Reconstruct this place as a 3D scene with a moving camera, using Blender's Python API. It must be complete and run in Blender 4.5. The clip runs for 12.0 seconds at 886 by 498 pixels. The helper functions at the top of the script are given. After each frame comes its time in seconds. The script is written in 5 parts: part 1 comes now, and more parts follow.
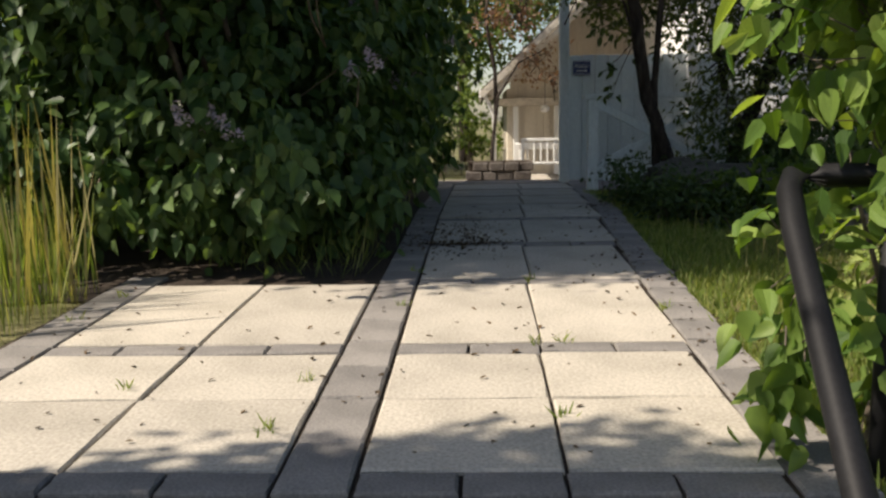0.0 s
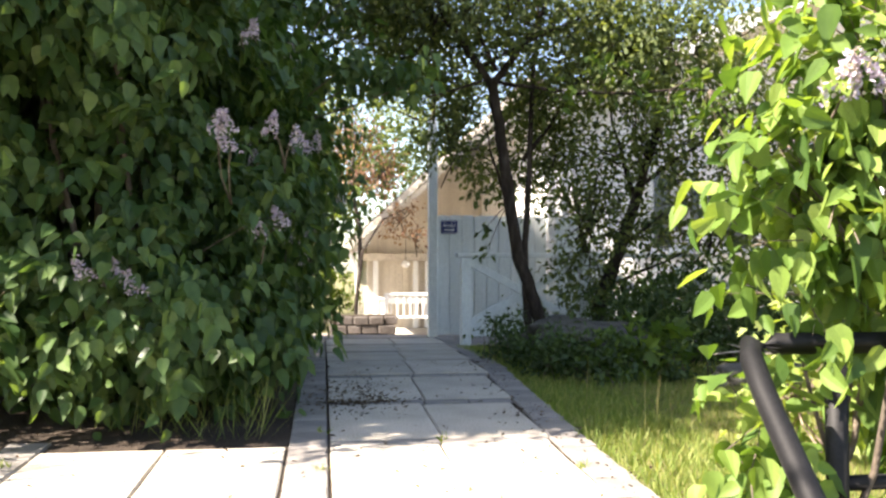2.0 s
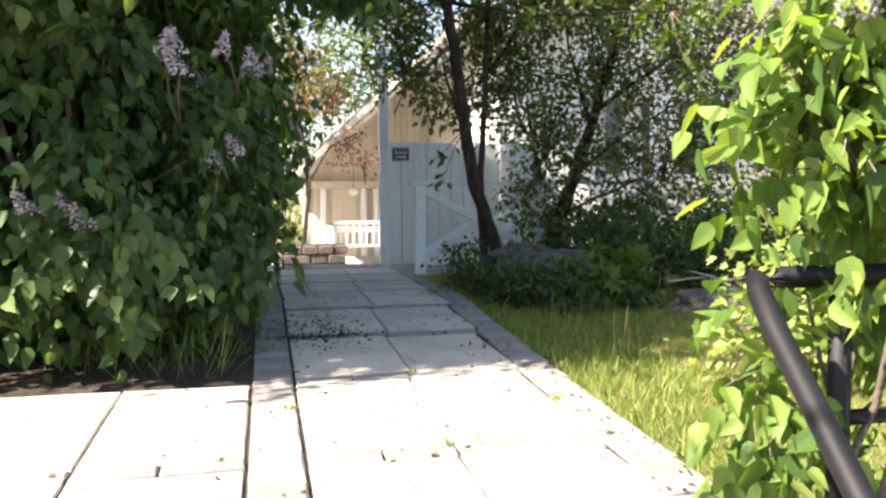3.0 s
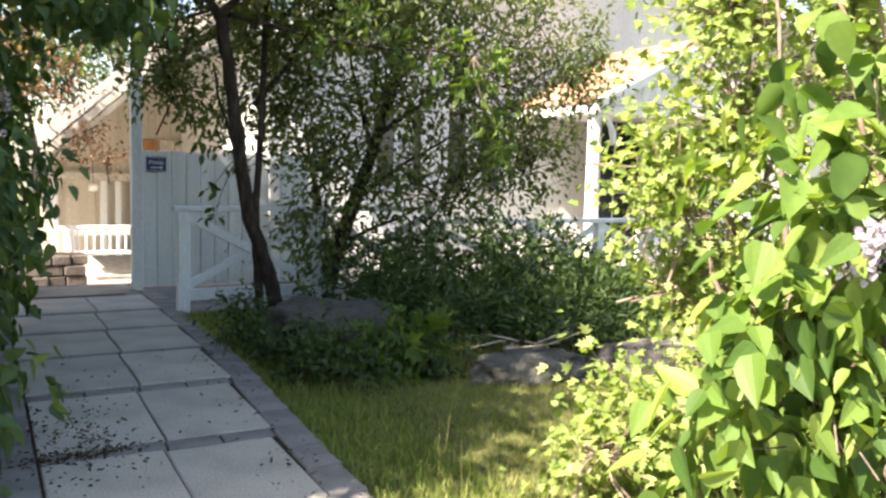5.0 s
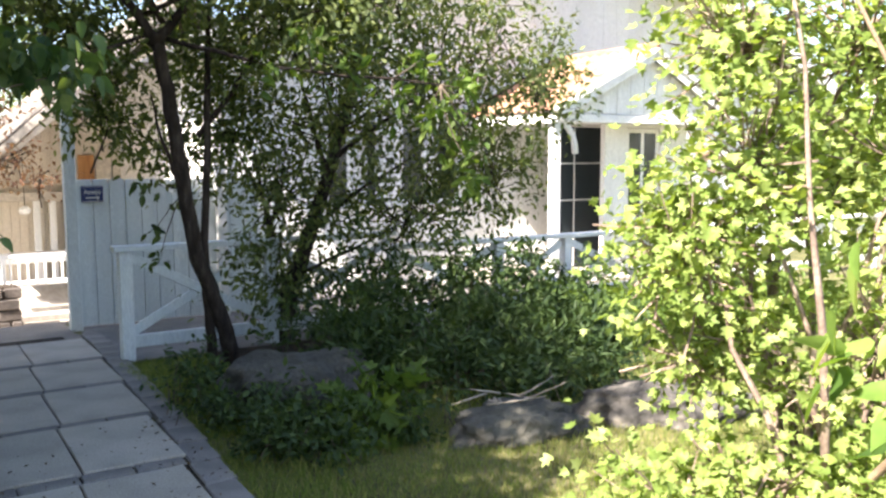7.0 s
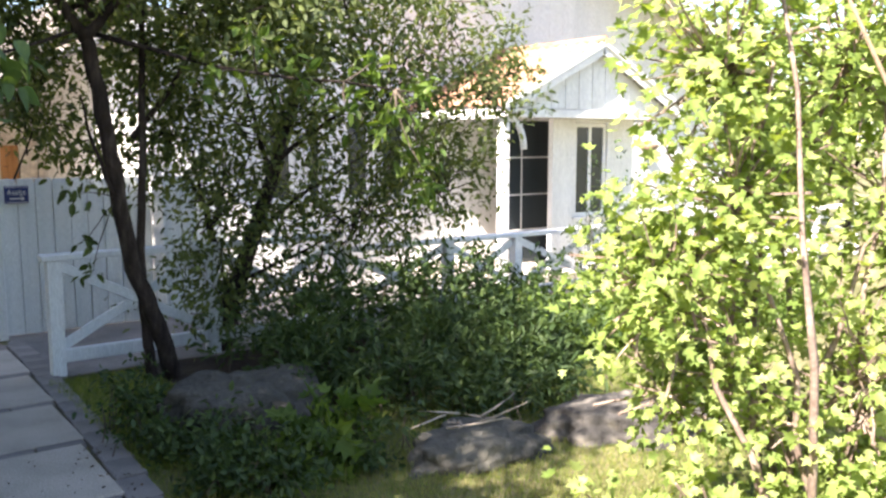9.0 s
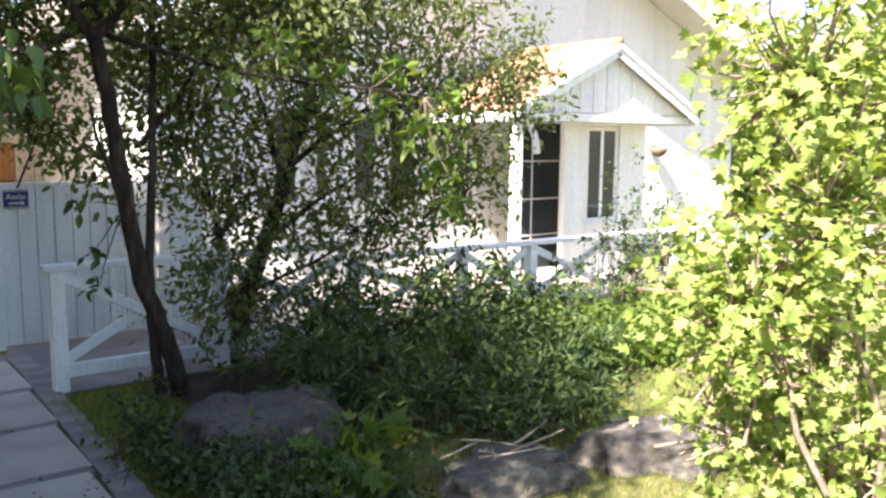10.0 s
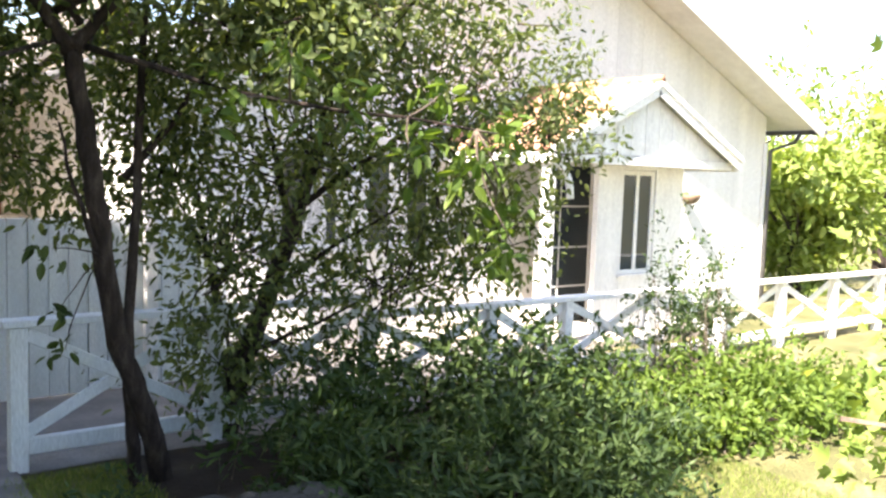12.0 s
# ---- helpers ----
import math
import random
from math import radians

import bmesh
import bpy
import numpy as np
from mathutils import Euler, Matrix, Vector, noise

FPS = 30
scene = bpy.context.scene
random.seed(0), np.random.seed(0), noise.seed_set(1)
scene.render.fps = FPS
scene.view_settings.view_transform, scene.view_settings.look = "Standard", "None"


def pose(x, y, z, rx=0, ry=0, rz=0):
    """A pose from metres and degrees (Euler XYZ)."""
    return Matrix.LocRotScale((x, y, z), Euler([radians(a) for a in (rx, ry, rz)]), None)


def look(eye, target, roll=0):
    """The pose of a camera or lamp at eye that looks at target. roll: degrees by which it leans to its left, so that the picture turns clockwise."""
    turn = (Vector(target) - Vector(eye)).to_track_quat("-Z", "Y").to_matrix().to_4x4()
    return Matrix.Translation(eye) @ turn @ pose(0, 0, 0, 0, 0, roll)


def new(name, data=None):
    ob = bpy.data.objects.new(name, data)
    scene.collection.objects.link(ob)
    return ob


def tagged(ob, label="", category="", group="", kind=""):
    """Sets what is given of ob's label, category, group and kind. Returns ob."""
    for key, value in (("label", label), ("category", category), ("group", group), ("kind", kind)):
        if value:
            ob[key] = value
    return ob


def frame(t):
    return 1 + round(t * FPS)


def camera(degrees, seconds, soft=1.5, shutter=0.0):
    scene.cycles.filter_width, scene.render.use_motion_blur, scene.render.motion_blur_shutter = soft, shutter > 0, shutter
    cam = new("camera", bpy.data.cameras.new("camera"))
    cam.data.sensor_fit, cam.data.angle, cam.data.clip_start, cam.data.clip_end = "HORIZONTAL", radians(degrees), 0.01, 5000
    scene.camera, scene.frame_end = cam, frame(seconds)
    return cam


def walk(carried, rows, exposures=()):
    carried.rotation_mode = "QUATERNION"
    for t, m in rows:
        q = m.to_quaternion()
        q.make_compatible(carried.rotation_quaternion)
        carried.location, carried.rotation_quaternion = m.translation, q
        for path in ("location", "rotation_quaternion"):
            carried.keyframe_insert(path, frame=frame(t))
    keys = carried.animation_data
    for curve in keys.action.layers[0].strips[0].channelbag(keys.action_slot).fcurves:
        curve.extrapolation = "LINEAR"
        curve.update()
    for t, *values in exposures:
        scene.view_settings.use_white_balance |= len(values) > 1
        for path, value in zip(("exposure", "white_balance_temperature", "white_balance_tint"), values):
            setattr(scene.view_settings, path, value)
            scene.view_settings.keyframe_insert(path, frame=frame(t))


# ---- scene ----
cam = camera(55.2, 12.0, soft=2.5)
PATH = [
    (0, (-0.229, 0.977, 0.838), (-0.317, 2.952, 0.535), -1.1),
    (0.5, (-0.192, 0.968, 0.869), (-0.259, 2.96, 0.709), -0.8),
    (1, (-0.292, 0.957, 0.899), (-0.123, 2.95, 0.875), -2.0),
    (1.5, (-0.466, 0.941, 0.897), (-0.237, 2.927, 0.954), 0.0),
    (2, (-0.57, 0.951, 0.879), (-0.289, 2.93, 0.929), 0.0),
    (2.5, (-0.617, 0.979, 0.884), (-0.263, 2.947, 0.839), 0.1),
    (2.7, (-0.623, 1.016, 0.864), (-0.239, 2.977, 0.781), -0.2),
    (4.3, (-0.889, 1.739, 1.269), (-0.263, 3.629, 1.085), 1.4),
    (4.5, (-0.85, 1.763, 1.3), (-0.075, 3.599, 1.121), 0.9),
    (5, (-0.771, 1.844, 1.488), (0.197, 3.584, 1.298), 1.5),
    (5.5, (-0.771, 2.011, 1.611), (0.177, 3.761, 1.413), 1.5),
    (6, (-0.832, 2.201, 1.797), (0.177, 3.918, 1.617), 0.0),
    (6.5, (-0.765, 2.300, 1.880), (0.326, 3.965, 1.694), 0.4),
    (7, (-0.645, 2.390, 1.810), (0.427, 4.064, 1.598), -0.2),
    (7.2, (-0.635, 2.420, 1.835), (0.433, 4.096, 1.612), 0.5),
    (9, (-0.575, 2.701, 1.979), (0.614, 4.289, 1.726), -0.0),
    (9.5, (-0.568, 2.829, 2.038), (0.631, 4.405, 1.757), 1.6),
    (10, (-0.578, 3.088, 2.067), (0.625, 4.664, 1.806), 0.5),
    (10.5, (-0.509, 3.316, 2.068), (0.65, 4.92, 1.785), 0.2),
    (11, (-0.328, 3.761, 2.14), (0.673, 5.478, 1.916), 0.9),
    (11.5, (-0.214, 3.929, 2.062), (0.837, 5.625, 1.919), 2.3),
    (12, (-0.13, 4.089, 2.072), (1.077, 5.675, 1.903), 1.9),
]
# seconds, stops: the clip's camera opens up as it turns to the shade
EXPO = [(0.0, 0.67, 7100, 13), (0.5, 0.78, 7100, 13), (1.0, 1.3, 6900, 14), (1.5, 2.07, 7100, 15), (2.0, 2.42, 7100, 16), (2.5, 2.4, 7000, 16), (4.5, 2.3, 7200, 15), (6.0, 2.33, 6800, 16), (7.0, 2.42, 6700, 16), (9.0, 2.44, 6700, 19), (10.2, 2.46, 6800, 19), (11.0, 2.66, 6900, 18), (11.5, 2.74, 6900, 18), (12.0, 2.67, 6900, 18)]
walk(cam, [(t, look(eye, target, roll)) for t, eye, target, roll in PATH], EXPO)

# ---- daylight ----
SUN_AZ, SUN_EL = radians(-106), radians(47)      # azimuth clockwise from +y
sun_way = Vector((math.sin(SUN_AZ) * math.cos(SUN_EL), math.cos(SUN_AZ) * math.cos(SUN_EL), math.sin(SUN_EL)))
world = bpy.data.worlds.new("sky")
scene.world = world
world.use_nodes = True
wn = world.node_tree.nodes
sky = wn.new("ShaderNodeTexSky")
sky.sky_type = "NISHITA"
sky.sun_disc = False
sky.sun_elevation, sky.sun_rotation = SUN_EL, SUN_AZ
wn["Background"].inputs["Strength"].default_value = 0.086
world.node_tree.links.new(sky.outputs["Color"], wn["Background"].inputs["Color"])
sun = new("sun", bpy.data.lights.new("sun", "SUN"))
sun.data.energy, sun.data.angle, sun.data.color = 4.8, radians(0.6), (1.0, 0.94, 0.84)
sun.matrix_world = look(sun_way * 60, (0, 0, 0))


# ---- materials ----
def material(name, rough=0.8, metal=0.0, spec=0.35):
    m = bpy.data.materials.new(name)
    m.use_nodes = True
    b = m.node_tree.nodes["Principled BSDF"]
    b.inputs["Roughness"].default_value = rough
    b.inputs["Metallic"].default_value = metal
    b.inputs["Specular IOR Level"].default_value = spec
    return m, m.node_tree.nodes, m.node_tree.links, b


def ramp(nodes, links, source, stops):
    r = nodes.new("ShaderNodeValToRGB")
    while len(r.color_ramp.elements) < len(stops):
        r.color_ramp.elements.new(0.5)
    for e, (p, c) in zip(r.color_ramp.elements, stops):
        e.position, e.color = p, (*c, 1)
    links.new(source, r.inputs["Fac"])
    return r.outputs["Color"]


def tex(nodes, links, scale, detail=6.0, kind="noise", stretch=(1, 1, 1), space="Object"):
    co = nodes.new("ShaderNodeTexCoord")
    mp = nodes.new("ShaderNodeMapping")
    mp.inputs["Scale"].default_value = stretch
    links.new(co.outputs[space], mp.inputs["Vector"])
    n = nodes.new({"noise": "ShaderNodeTexNoise", "voronoi": "ShaderNodeTexVoronoi"}[kind])
    n.inputs["Scale"].default_value = scale
    if kind == "noise":
        n.inputs["Detail"].default_value = detail
    links.new(mp.outputs["Vector"], n.inputs["Vector"])
    return n


def mix(nodes, links, a, b, fac, mode="MIX"):
    n = nodes.new("ShaderNodeMix")
    n.data_type, n.blend_type = "RGBA", mode
    for sock, v in ((n.inputs[6], a), (n.inputs[7], b), (n.inputs[0], fac)):
        if isinstance(v, (tuple, list)):
            sock.default_value = (*v, 1)
        elif isinstance(v, (int, float)):
            sock.default_value = v
        else:
            links.new(v, sock)
    return n.outputs[2]


def bump(nodes, links, b, height, strength=0.3, dist=0.01):
    n = nodes.new("ShaderNodeBump")
    n.inputs["Strength"].default_value, n.inputs["Distance"].default_value = strength, dist
    links.new(height, n.inputs["Height"])
    links.new(n.outputs["Normal"], b.inputs["Normal"])


def rough_mat(name, dark, mid, light, fine=60.0, coarse=3.0, rough=0.85, relief=0.4, dist=0.006, vary=0.0, stretch=(1, 1, 1), spec=0.3):
    """A matt surface with fine grain, coarse stains and a tint that varies piece by piece."""
    m, n, l, b = material(name, rough, 0, spec)
    big = tex(n, l, coarse, 5, stretch=stretch)
    small = tex(n, l, fine, 6, stretch=stretch)
    c1 = ramp(n, l, big.outputs["Fac"], [(0.3, dark), (0.52, mid), (0.75, light)])
    c2 = ramp(n, l, small.outputs["Fac"], [(0.3, (0.72, 0.72, 0.72)), (0.7, (1.15, 1.15, 1.15))])
    c = mix(n, l, c1, c2, 1.0, "MULTIPLY")
    if vary:
        info = n.new("ShaderNodeObjectInfo")
        v = ramp(n, l, info.outputs["Random"], [(0.0, (1 - vary,) * 3), (1.0, (1 + vary * 0.5, 1 + vary * 0.45, 1 + vary * 0.35))])
        c = mix(n, l, c, v, 1.0, "MULTIPLY")
    l.new(c, b.inputs["Base Color"])
    bump(n, l, b, small.outputs["Fac"], relief, dist)
    return m


def leaf_mat(name, dark, mid, light, translucent=0.4, rough=0.52, single=False):
    m, n, l, b = material(name, rough, 0, 0.28)
    g = n.new("ShaderNodeNewGeometry")
    info = n.new("ShaderNodeObjectInfo")
    c = ramp(n, l, info.outputs["Random"] if single else g.outputs["Random Per Island"], [(0.0, dark), (0.55, mid), (1.0, light)])
    t = tex(n, l, 30, 3)
    c = mix(n, l, c, ramp(n, l, t.outputs["Fac"], [(0.3, (0.8, 0.85, 0.8)), (0.7, (1.1, 1.1, 1.0))]), 1.0, "MULTIPLY")
    l.new(c, b.inputs["Base Color"])
    tr = n.new("ShaderNodeBsdfTranslucent")
    warm = mix(n, l, c, (1.5, 1.45, 0.55), 1.0, "MULTIPLY")
    l.new(warm, tr.inputs["Color"])
    ms = n.new("ShaderNodeMixShader")
    ms.inputs["Fac"].default_value = translucent
    l.new(b.outputs["BSDF"], ms.inputs[1])
    l.new(tr.outputs["BSDF"], ms.inputs[2])
    l.new(ms.outputs["Shader"], n["Material Output"].inputs["Surface"])
    return m


M_SLAB = rough_mat("cream_concrete", (0.36, 0.33, 0.275), (0.46, 0.42, 0.355), (0.53, 0.485, 0.41), 90, 2.5, 0.9, 0.14, 0.003, 0.10)
M_BAND = rough_mat("grey_concrete", (0.17, 0.16, 0.15), (0.24, 0.225, 0.21), (0.30, 0.28, 0.26), 120, 4, 0.9, 0.5, 0.005, 0.16)
M_SOIL = rough_mat("soil", (0.022, 0.016, 0.011), (0.045, 0.033, 0.024), (0.09, 0.07, 0.05), 45, 2.0, 0.95, 0.9, 0.03)
M_GROUND = rough_mat("lawn_ground", (0.09, 0.095, 0.035), (0.15, 0.145, 0.06), (0.30, 0.25, 0.15), 40, 1.2, 0.95, 0.9, 0.03)
M_YARD = rough_mat("pale_gravel", (0.20, 0.175, 0.15), (0.28, 0.245, 0.21), (0.36, 0.32, 0.275), 90, 1.5, 0.95, 0.7, 0.01)
M_PAVED = rough_mat("grey_worn_paving", (0.14, 0.135, 0.13), (0.21, 0.20, 0.19), (0.28, 0.27, 0.255), 70, 2, 0.9, 0.5, 0.006)
M_ASPHALT = rough_mat("worn_asphalt", (0.05, 0.045, 0.042), (0.08, 0.072, 0.068), (0.13, 0.115, 0.105), 140, 2, 0.9, 0.8, 0.006)
M_FENCE = rough_mat("pale_blue_grey_paint", (0.66, 0.72, 0.73), (0.75, 0.80, 0.80), (0.80, 0.84, 0.84), 40, 1.2, 0.6, 0.25, 0.003, 0.05, (8, 8, 0.6))
M_WHITE = rough_mat("white_paint", (0.72, 0.72, 0.70), (0.80, 0.80, 0.78), (0.85, 0.85, 0.83), 35, 0.9, 0.55, 0.2, 0.003, 0.04, (6, 6, 0.6))
M_PANEL = rough_mat("white_boarding", (0.72, 0.72, 0.70), (0.80, 0.80, 0.78), (0.84, 0.84, 0.82), 30, 0.7, 0.6, 0.25, 0.003, 0.04, (5, 5, 0.5))
M_CREAM = rough_mat("cream_boarding", (0.52, 0.46, 0.37), (0.62, 0.56, 0.46), (0.70, 0.64, 0.54), 30, 0.8, 0.65, 0.25, 0.003, 0.05, (6, 6, 0.5))
M_SOFFIT = rough_mat("soffit_boards", (0.50, 0.45, 0.38), (0.60, 0.55, 0.47), (0.68, 0.63, 0.54), 30, 0.8, 0.7, 0.3, 0.003, 0.06, (0.5, 6, 0.5))
M_TILE = rough_mat("terracotta_tile", (0.26, 0.13, 0.08), (0.40, 0.22, 0.14), (0.50, 0.31, 0.21), 40, 3, 0.8, 0.4, 0.006, 0.18)
M_ROOF = rough_mat("weathered_roofing", (0.10, 0.085, 0.075), (0.17, 0.15, 0.13), (0.25, 0.22, 0.19), 30, 1.5, 0.9, 0.5, 0.01)
M_BARK = rough_mat("dark_bark", (0.018, 0.013, 0.010), (0.045, 0.033, 0.026), (0.10, 0.08, 0.065), 50, 6, 0.92, 1.0, 0.02, 0, (3, 3, 0.8))
M_TWIG = rough_mat("grey_twig_bark", (0.07, 0.055, 0.042), (0.13, 0.105, 0.08), (0.22, 0.18, 0.14), 60, 8, 0.9, 0.6, 0.008)
M_STICK = rough_mat("dry_pale_wood", (0.22, 0.19, 0.15), (0.32, 0.28, 0.23), (0.42, 0.37, 0.31), 60, 6, 0.9, 0.4, 0.004)
M_SHOOT = rough_mat("pinkish_twig_bark", (0.14, 0.10, 0.08), (0.24, 0.18, 0.14), (0.36, 0.29, 0.23), 60, 8, 0.9, 0.6, 0.008)
M_ROCK = rough_mat("grey_granite", (0.025, 0.024, 0.022), (0.08, 0.075, 0.068), (0.25, 0.225, 0.185), 16, 7.0, 0.92, 0.9, 0.03)
M_ROCK2 = rough_mat("mossy_granite", (0.045, 0.045, 0.038), (0.085, 0.082, 0.07), (0.14, 0.135, 0.11), 28, 2.2, 0.95, 0.9, 0.03)
M_ROCKB = rough_mat("brown_stone", (0.07, 0.06, 0.055), (0.12, 0.105, 0.095), (0.18, 0.16, 0.145), 30, 3, 0.92, 0.8, 0.02, 0.2)
M_BLACK = rough_mat("black_painted_steel", (0.007, 0.007, 0.008), (0.011, 0.011, 0.012), (0.022, 0.022, 0.024), 120, 6, 0.58, 0.15, 0.002, 0, (1, 1, 1), 0.22)
M_WOOD = rough_mat("weathered_wood", (0.16, 0.11, 0.075), (0.25, 0.18, 0.12), (0.34, 0.26, 0.18), 40, 2, 0.85, 0.5, 0.004, 0.12, (6, 1, 6))
M_DECK = rough_mat("pale_weathered_deck", (0.34, 0.31, 0.27), (0.42, 0.385, 0.34), (0.50, 0.46, 0.41), 40, 2, 0.85, 0.4, 0.004, 0.1, (6, 1, 6))
M_ORANGE = rough_mat("stained_pine", (0.28, 0.13, 0.045), (0.40, 0.20, 0.075), (0.48, 0.26, 0.11), 40, 2, 0.6, 0.3, 0.003, 0.1, (6, 6, 0.7))
M_BLUE = rough_mat("dark_blue_enamel", (0.012, 0.025, 0.13), (0.016, 0.034, 0.17), (0.024, 0.045, 0.20), 60, 4, 0.3, 0.05, 0.001, 0, (1, 1, 1), 0.5)
M_SIGNW = rough_mat("sign_white", (0.75, 0.75, 0.75), (0.8, 0.8, 0.8), (0.84, 0.84, 0.84), 60, 4, 0.35, 0.05, 0.001)
M_METAL = rough_mat("dark_grey_metal", (0.05, 0.05, 0.052), (0.08, 0.08, 0.082), (0.12, 0.12, 0.12), 60, 3, 0.5, 0.1, 0.002, 0, (1, 1, 1), 0.5)
M_FLOWER = leaf_mat("lilac_petals", (0.36, 0.29, 0.50), (0.50, 0.42, 0.64), (0.68, 0.62, 0.78), 0.35, 0.7)
M_LILAC = leaf_mat("lilac_leaves", (0.036, 0.076, 0.026), (0.072, 0.128, 0.042), (0.135, 0.195, 0.070), 0.38, 0.42)
M_LILAC2 = leaf_mat("young_lilac_leaves", (0.055, 0.11, 0.026), (0.14, 0.225, 0.05), (0.26, 0.34, 0.095), 0.45)
M_LEAF1 = leaf_mat("young_lilac_leaf", (0.055, 0.11, 0.026), (0.14, 0.225, 0.05), (0.26, 0.34, 0.095), 0.45, 0.52, True)
# Leaf tints with the light put in: brighter for sun, darker for shade.
M_LEAF2 = leaf_mat("leaf_tinted_sunlit", (0.06, 0.11, 0.025), (0.10, 0.16, 0.035), (0.16, 0.23, 0.05), 0.45, 0.52, True)
M_LEAF3 = leaf_mat("leaf_tinted_shaded", (0.03, 0.05, 0.02), (0.06, 0.09, 0.03), (0.10, 0.14, 0.045), 0.4, 0.52, True)
M_TREE = leaf_mat("tree_leaves", (0.058, 0.080, 0.036), (0.108, 0.140, 0.056), (0.19, 0.225, 0.092), 0.45)
# A lighter copy of the tree green, with sunlight put into the colour.
M_SPRAY = leaf_mat("leaves_tinted_sunlit", (0.07, 0.12, 0.025), (0.11, 0.17, 0.035), (0.16, 0.23, 0.05), 0.45)
M_BRIGHT = leaf_mat("yellow_green_leaves", (0.14, 0.20, 0.050), (0.24, 0.315, 0.088), (0.36, 0.41, 0.16), 0.42)
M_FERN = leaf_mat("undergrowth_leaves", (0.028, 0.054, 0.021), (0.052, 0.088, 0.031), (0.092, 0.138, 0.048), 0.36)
M_FAR = leaf_mat("far_leaves", (0.06, 0.10, 0.025), (0.10, 0.15, 0.035), (0.15, 0.20, 0.05), 0.4)
M_COPPER = leaf_mat("reddish_leaves", (0.12, 0.06, 0.05), (0.20, 0.11, 0.09), (0.30, 0.19, 0.15), 0.4)
M_GRASS = leaf_mat("grass_blades", (0.105, 0.16, 0.038), (0.19, 0.25, 0.065), (0.36, 0.36, 0.15), 0.45, 0.6)
M_STRAW = leaf_mat("dry_grass", (0.22, 0.19, 0.08), (0.30, 0.26, 0.12), (0.38, 0.33, 0.17), 0.35, 0.7)
M_LITTER = leaf_mat("leaf_litter", (0.03, 0.02, 0.013), (0.07, 0.045, 0.028), (0.17, 0.11, 0.065), 0.1, 0.8)


def glass_mat():
    m, n, l, b = material("window_glass", 0.04, 0, 0.5)
    b.inputs["Base Color"].default_value = (0.035, 0.045, 0.05, 1)
    return m


M_GLASS = glass_mat()


# ---- mesh helpers ----
def part(name, bm, mat, parent=None, label="", smooth=False):
    me = bpy.data.meshes.new(name)
    bm.to_mesh(me)
    bm.free()
    me.materials.append(mat)
    if smooth:
        for p in me.polygons:
            p.use_smooth = True
    ob = new(name, me)
    if parent is not None:
        ob.parent = parent
    if label:
        ob["label"] = label
    return ob


def raw(name, verts, faces, mat, parent=None, label="", smooth=False):
    me = bpy.data.meshes.new(name)
    me.from_pydata(verts, [], faces)
    me.materials.append(mat)
    if smooth:
        me.polygons.foreach_set("use_smooth", [True] * len(me.polygons))
    me.update()
    ob = new(name, me)
    if parent is not None:
        ob.parent = parent
    if label:
        ob["label"] = label
    return ob


def box(bm, x0, y0, z0, x1, y1, z1, bev=0.0, m=None):
    r = bmesh.ops.create_cube(bm, size=1.0)
    mt = Matrix.Translation(((x0 + x1) / 2, (y0 + y1) / 2, (z0 + z1) / 2)) @ Matrix.Diagonal((x1 - x0, y1 - y0, z1 - z0, 1))
    bmesh.ops.transform(bm, matrix=mt, verts=r["verts"])
    if bev:
        es = list({e for v in r["verts"] for e in v.link_edges})
        k = bmesh.ops.bevel(bm, geom=es, offset=bev, segments=1, affect="EDGES")
        vs = k["verts"]
    else:
        vs = r["verts"]
    if m is not None:
        bmesh.ops.transform(bm, matrix=m, verts=vs)
    return bm


def boxed(name, x0, y0, z0, x1, y1, z1, mat, parent=None, bev=0.006, label=""):
    return part(name, box(bmesh.new(), x0, y0, z0, x1, y1, z1, bev), mat, parent, label)


def beam(name, a, b, w, h, mat, parent=None, bev=0.005, label="", up=(0, 0, 1)):
    """A squared bar from a to b, w wide across and h high."""
    a, b = Vector(a), Vector(b)
    d = (b - a)
    z = d.normalized()
    x = Vector(up).cross(z).normalized()
    y = z.cross(x)
    m = Matrix((x, y, z)).transposed().to_4x4()
    m.translation = a
    return part(name, box(bmesh.new(), -w / 2, -h / 2, 0, w / 2, h / 2, d.length, bev, m), mat, parent, label)


def tube_data(pts, radii, sides=7, wob=0.0, rng=None):
    """Rings along a bent line: vertices and faces of a tapered stem."""
    vs, fs = [], []
    pts = [Vector(p) for p in pts]
    for i, p in enumerate(pts):
        d = (pts[min(i + 1, len(pts) - 1)] - pts[max(i - 1, 0)]).normalized()
        x = d.orthogonal().normalized()
        if abs(d.z) > 0.2:
            x = Vector((1, 0, 0)) - d * d.x
            x.normalize()
        y = d.cross(x)
        for k in range(sides):
            a = 2 * math.pi * k / sides
            r = radii[i] * (1 + (rng.uniform(-wob, wob) if rng else 0))
            vs.append(tuple(p + x * (math.cos(a) * r) + y * (math.sin(a) * r)))
        if i:
            o = (i - 1) * sides
            for k in range(sides):
                fs.append((o + k, o + (k + 1) % sides, o + sides + (k + 1) % sides, o + sides + k))
    fs.append(tuple(range(sides - 1, -1, -1)))
    n = len(vs)
    fs.append(tuple(range(n - sides, n)))
    return vs, fs


def joined(list_of):
    vs, fs = [], []
    for v, f in list_of:
        o = len(vs)
        vs += v
        fs += [tuple(i + o for i in q) for q in f]
    return vs, fs


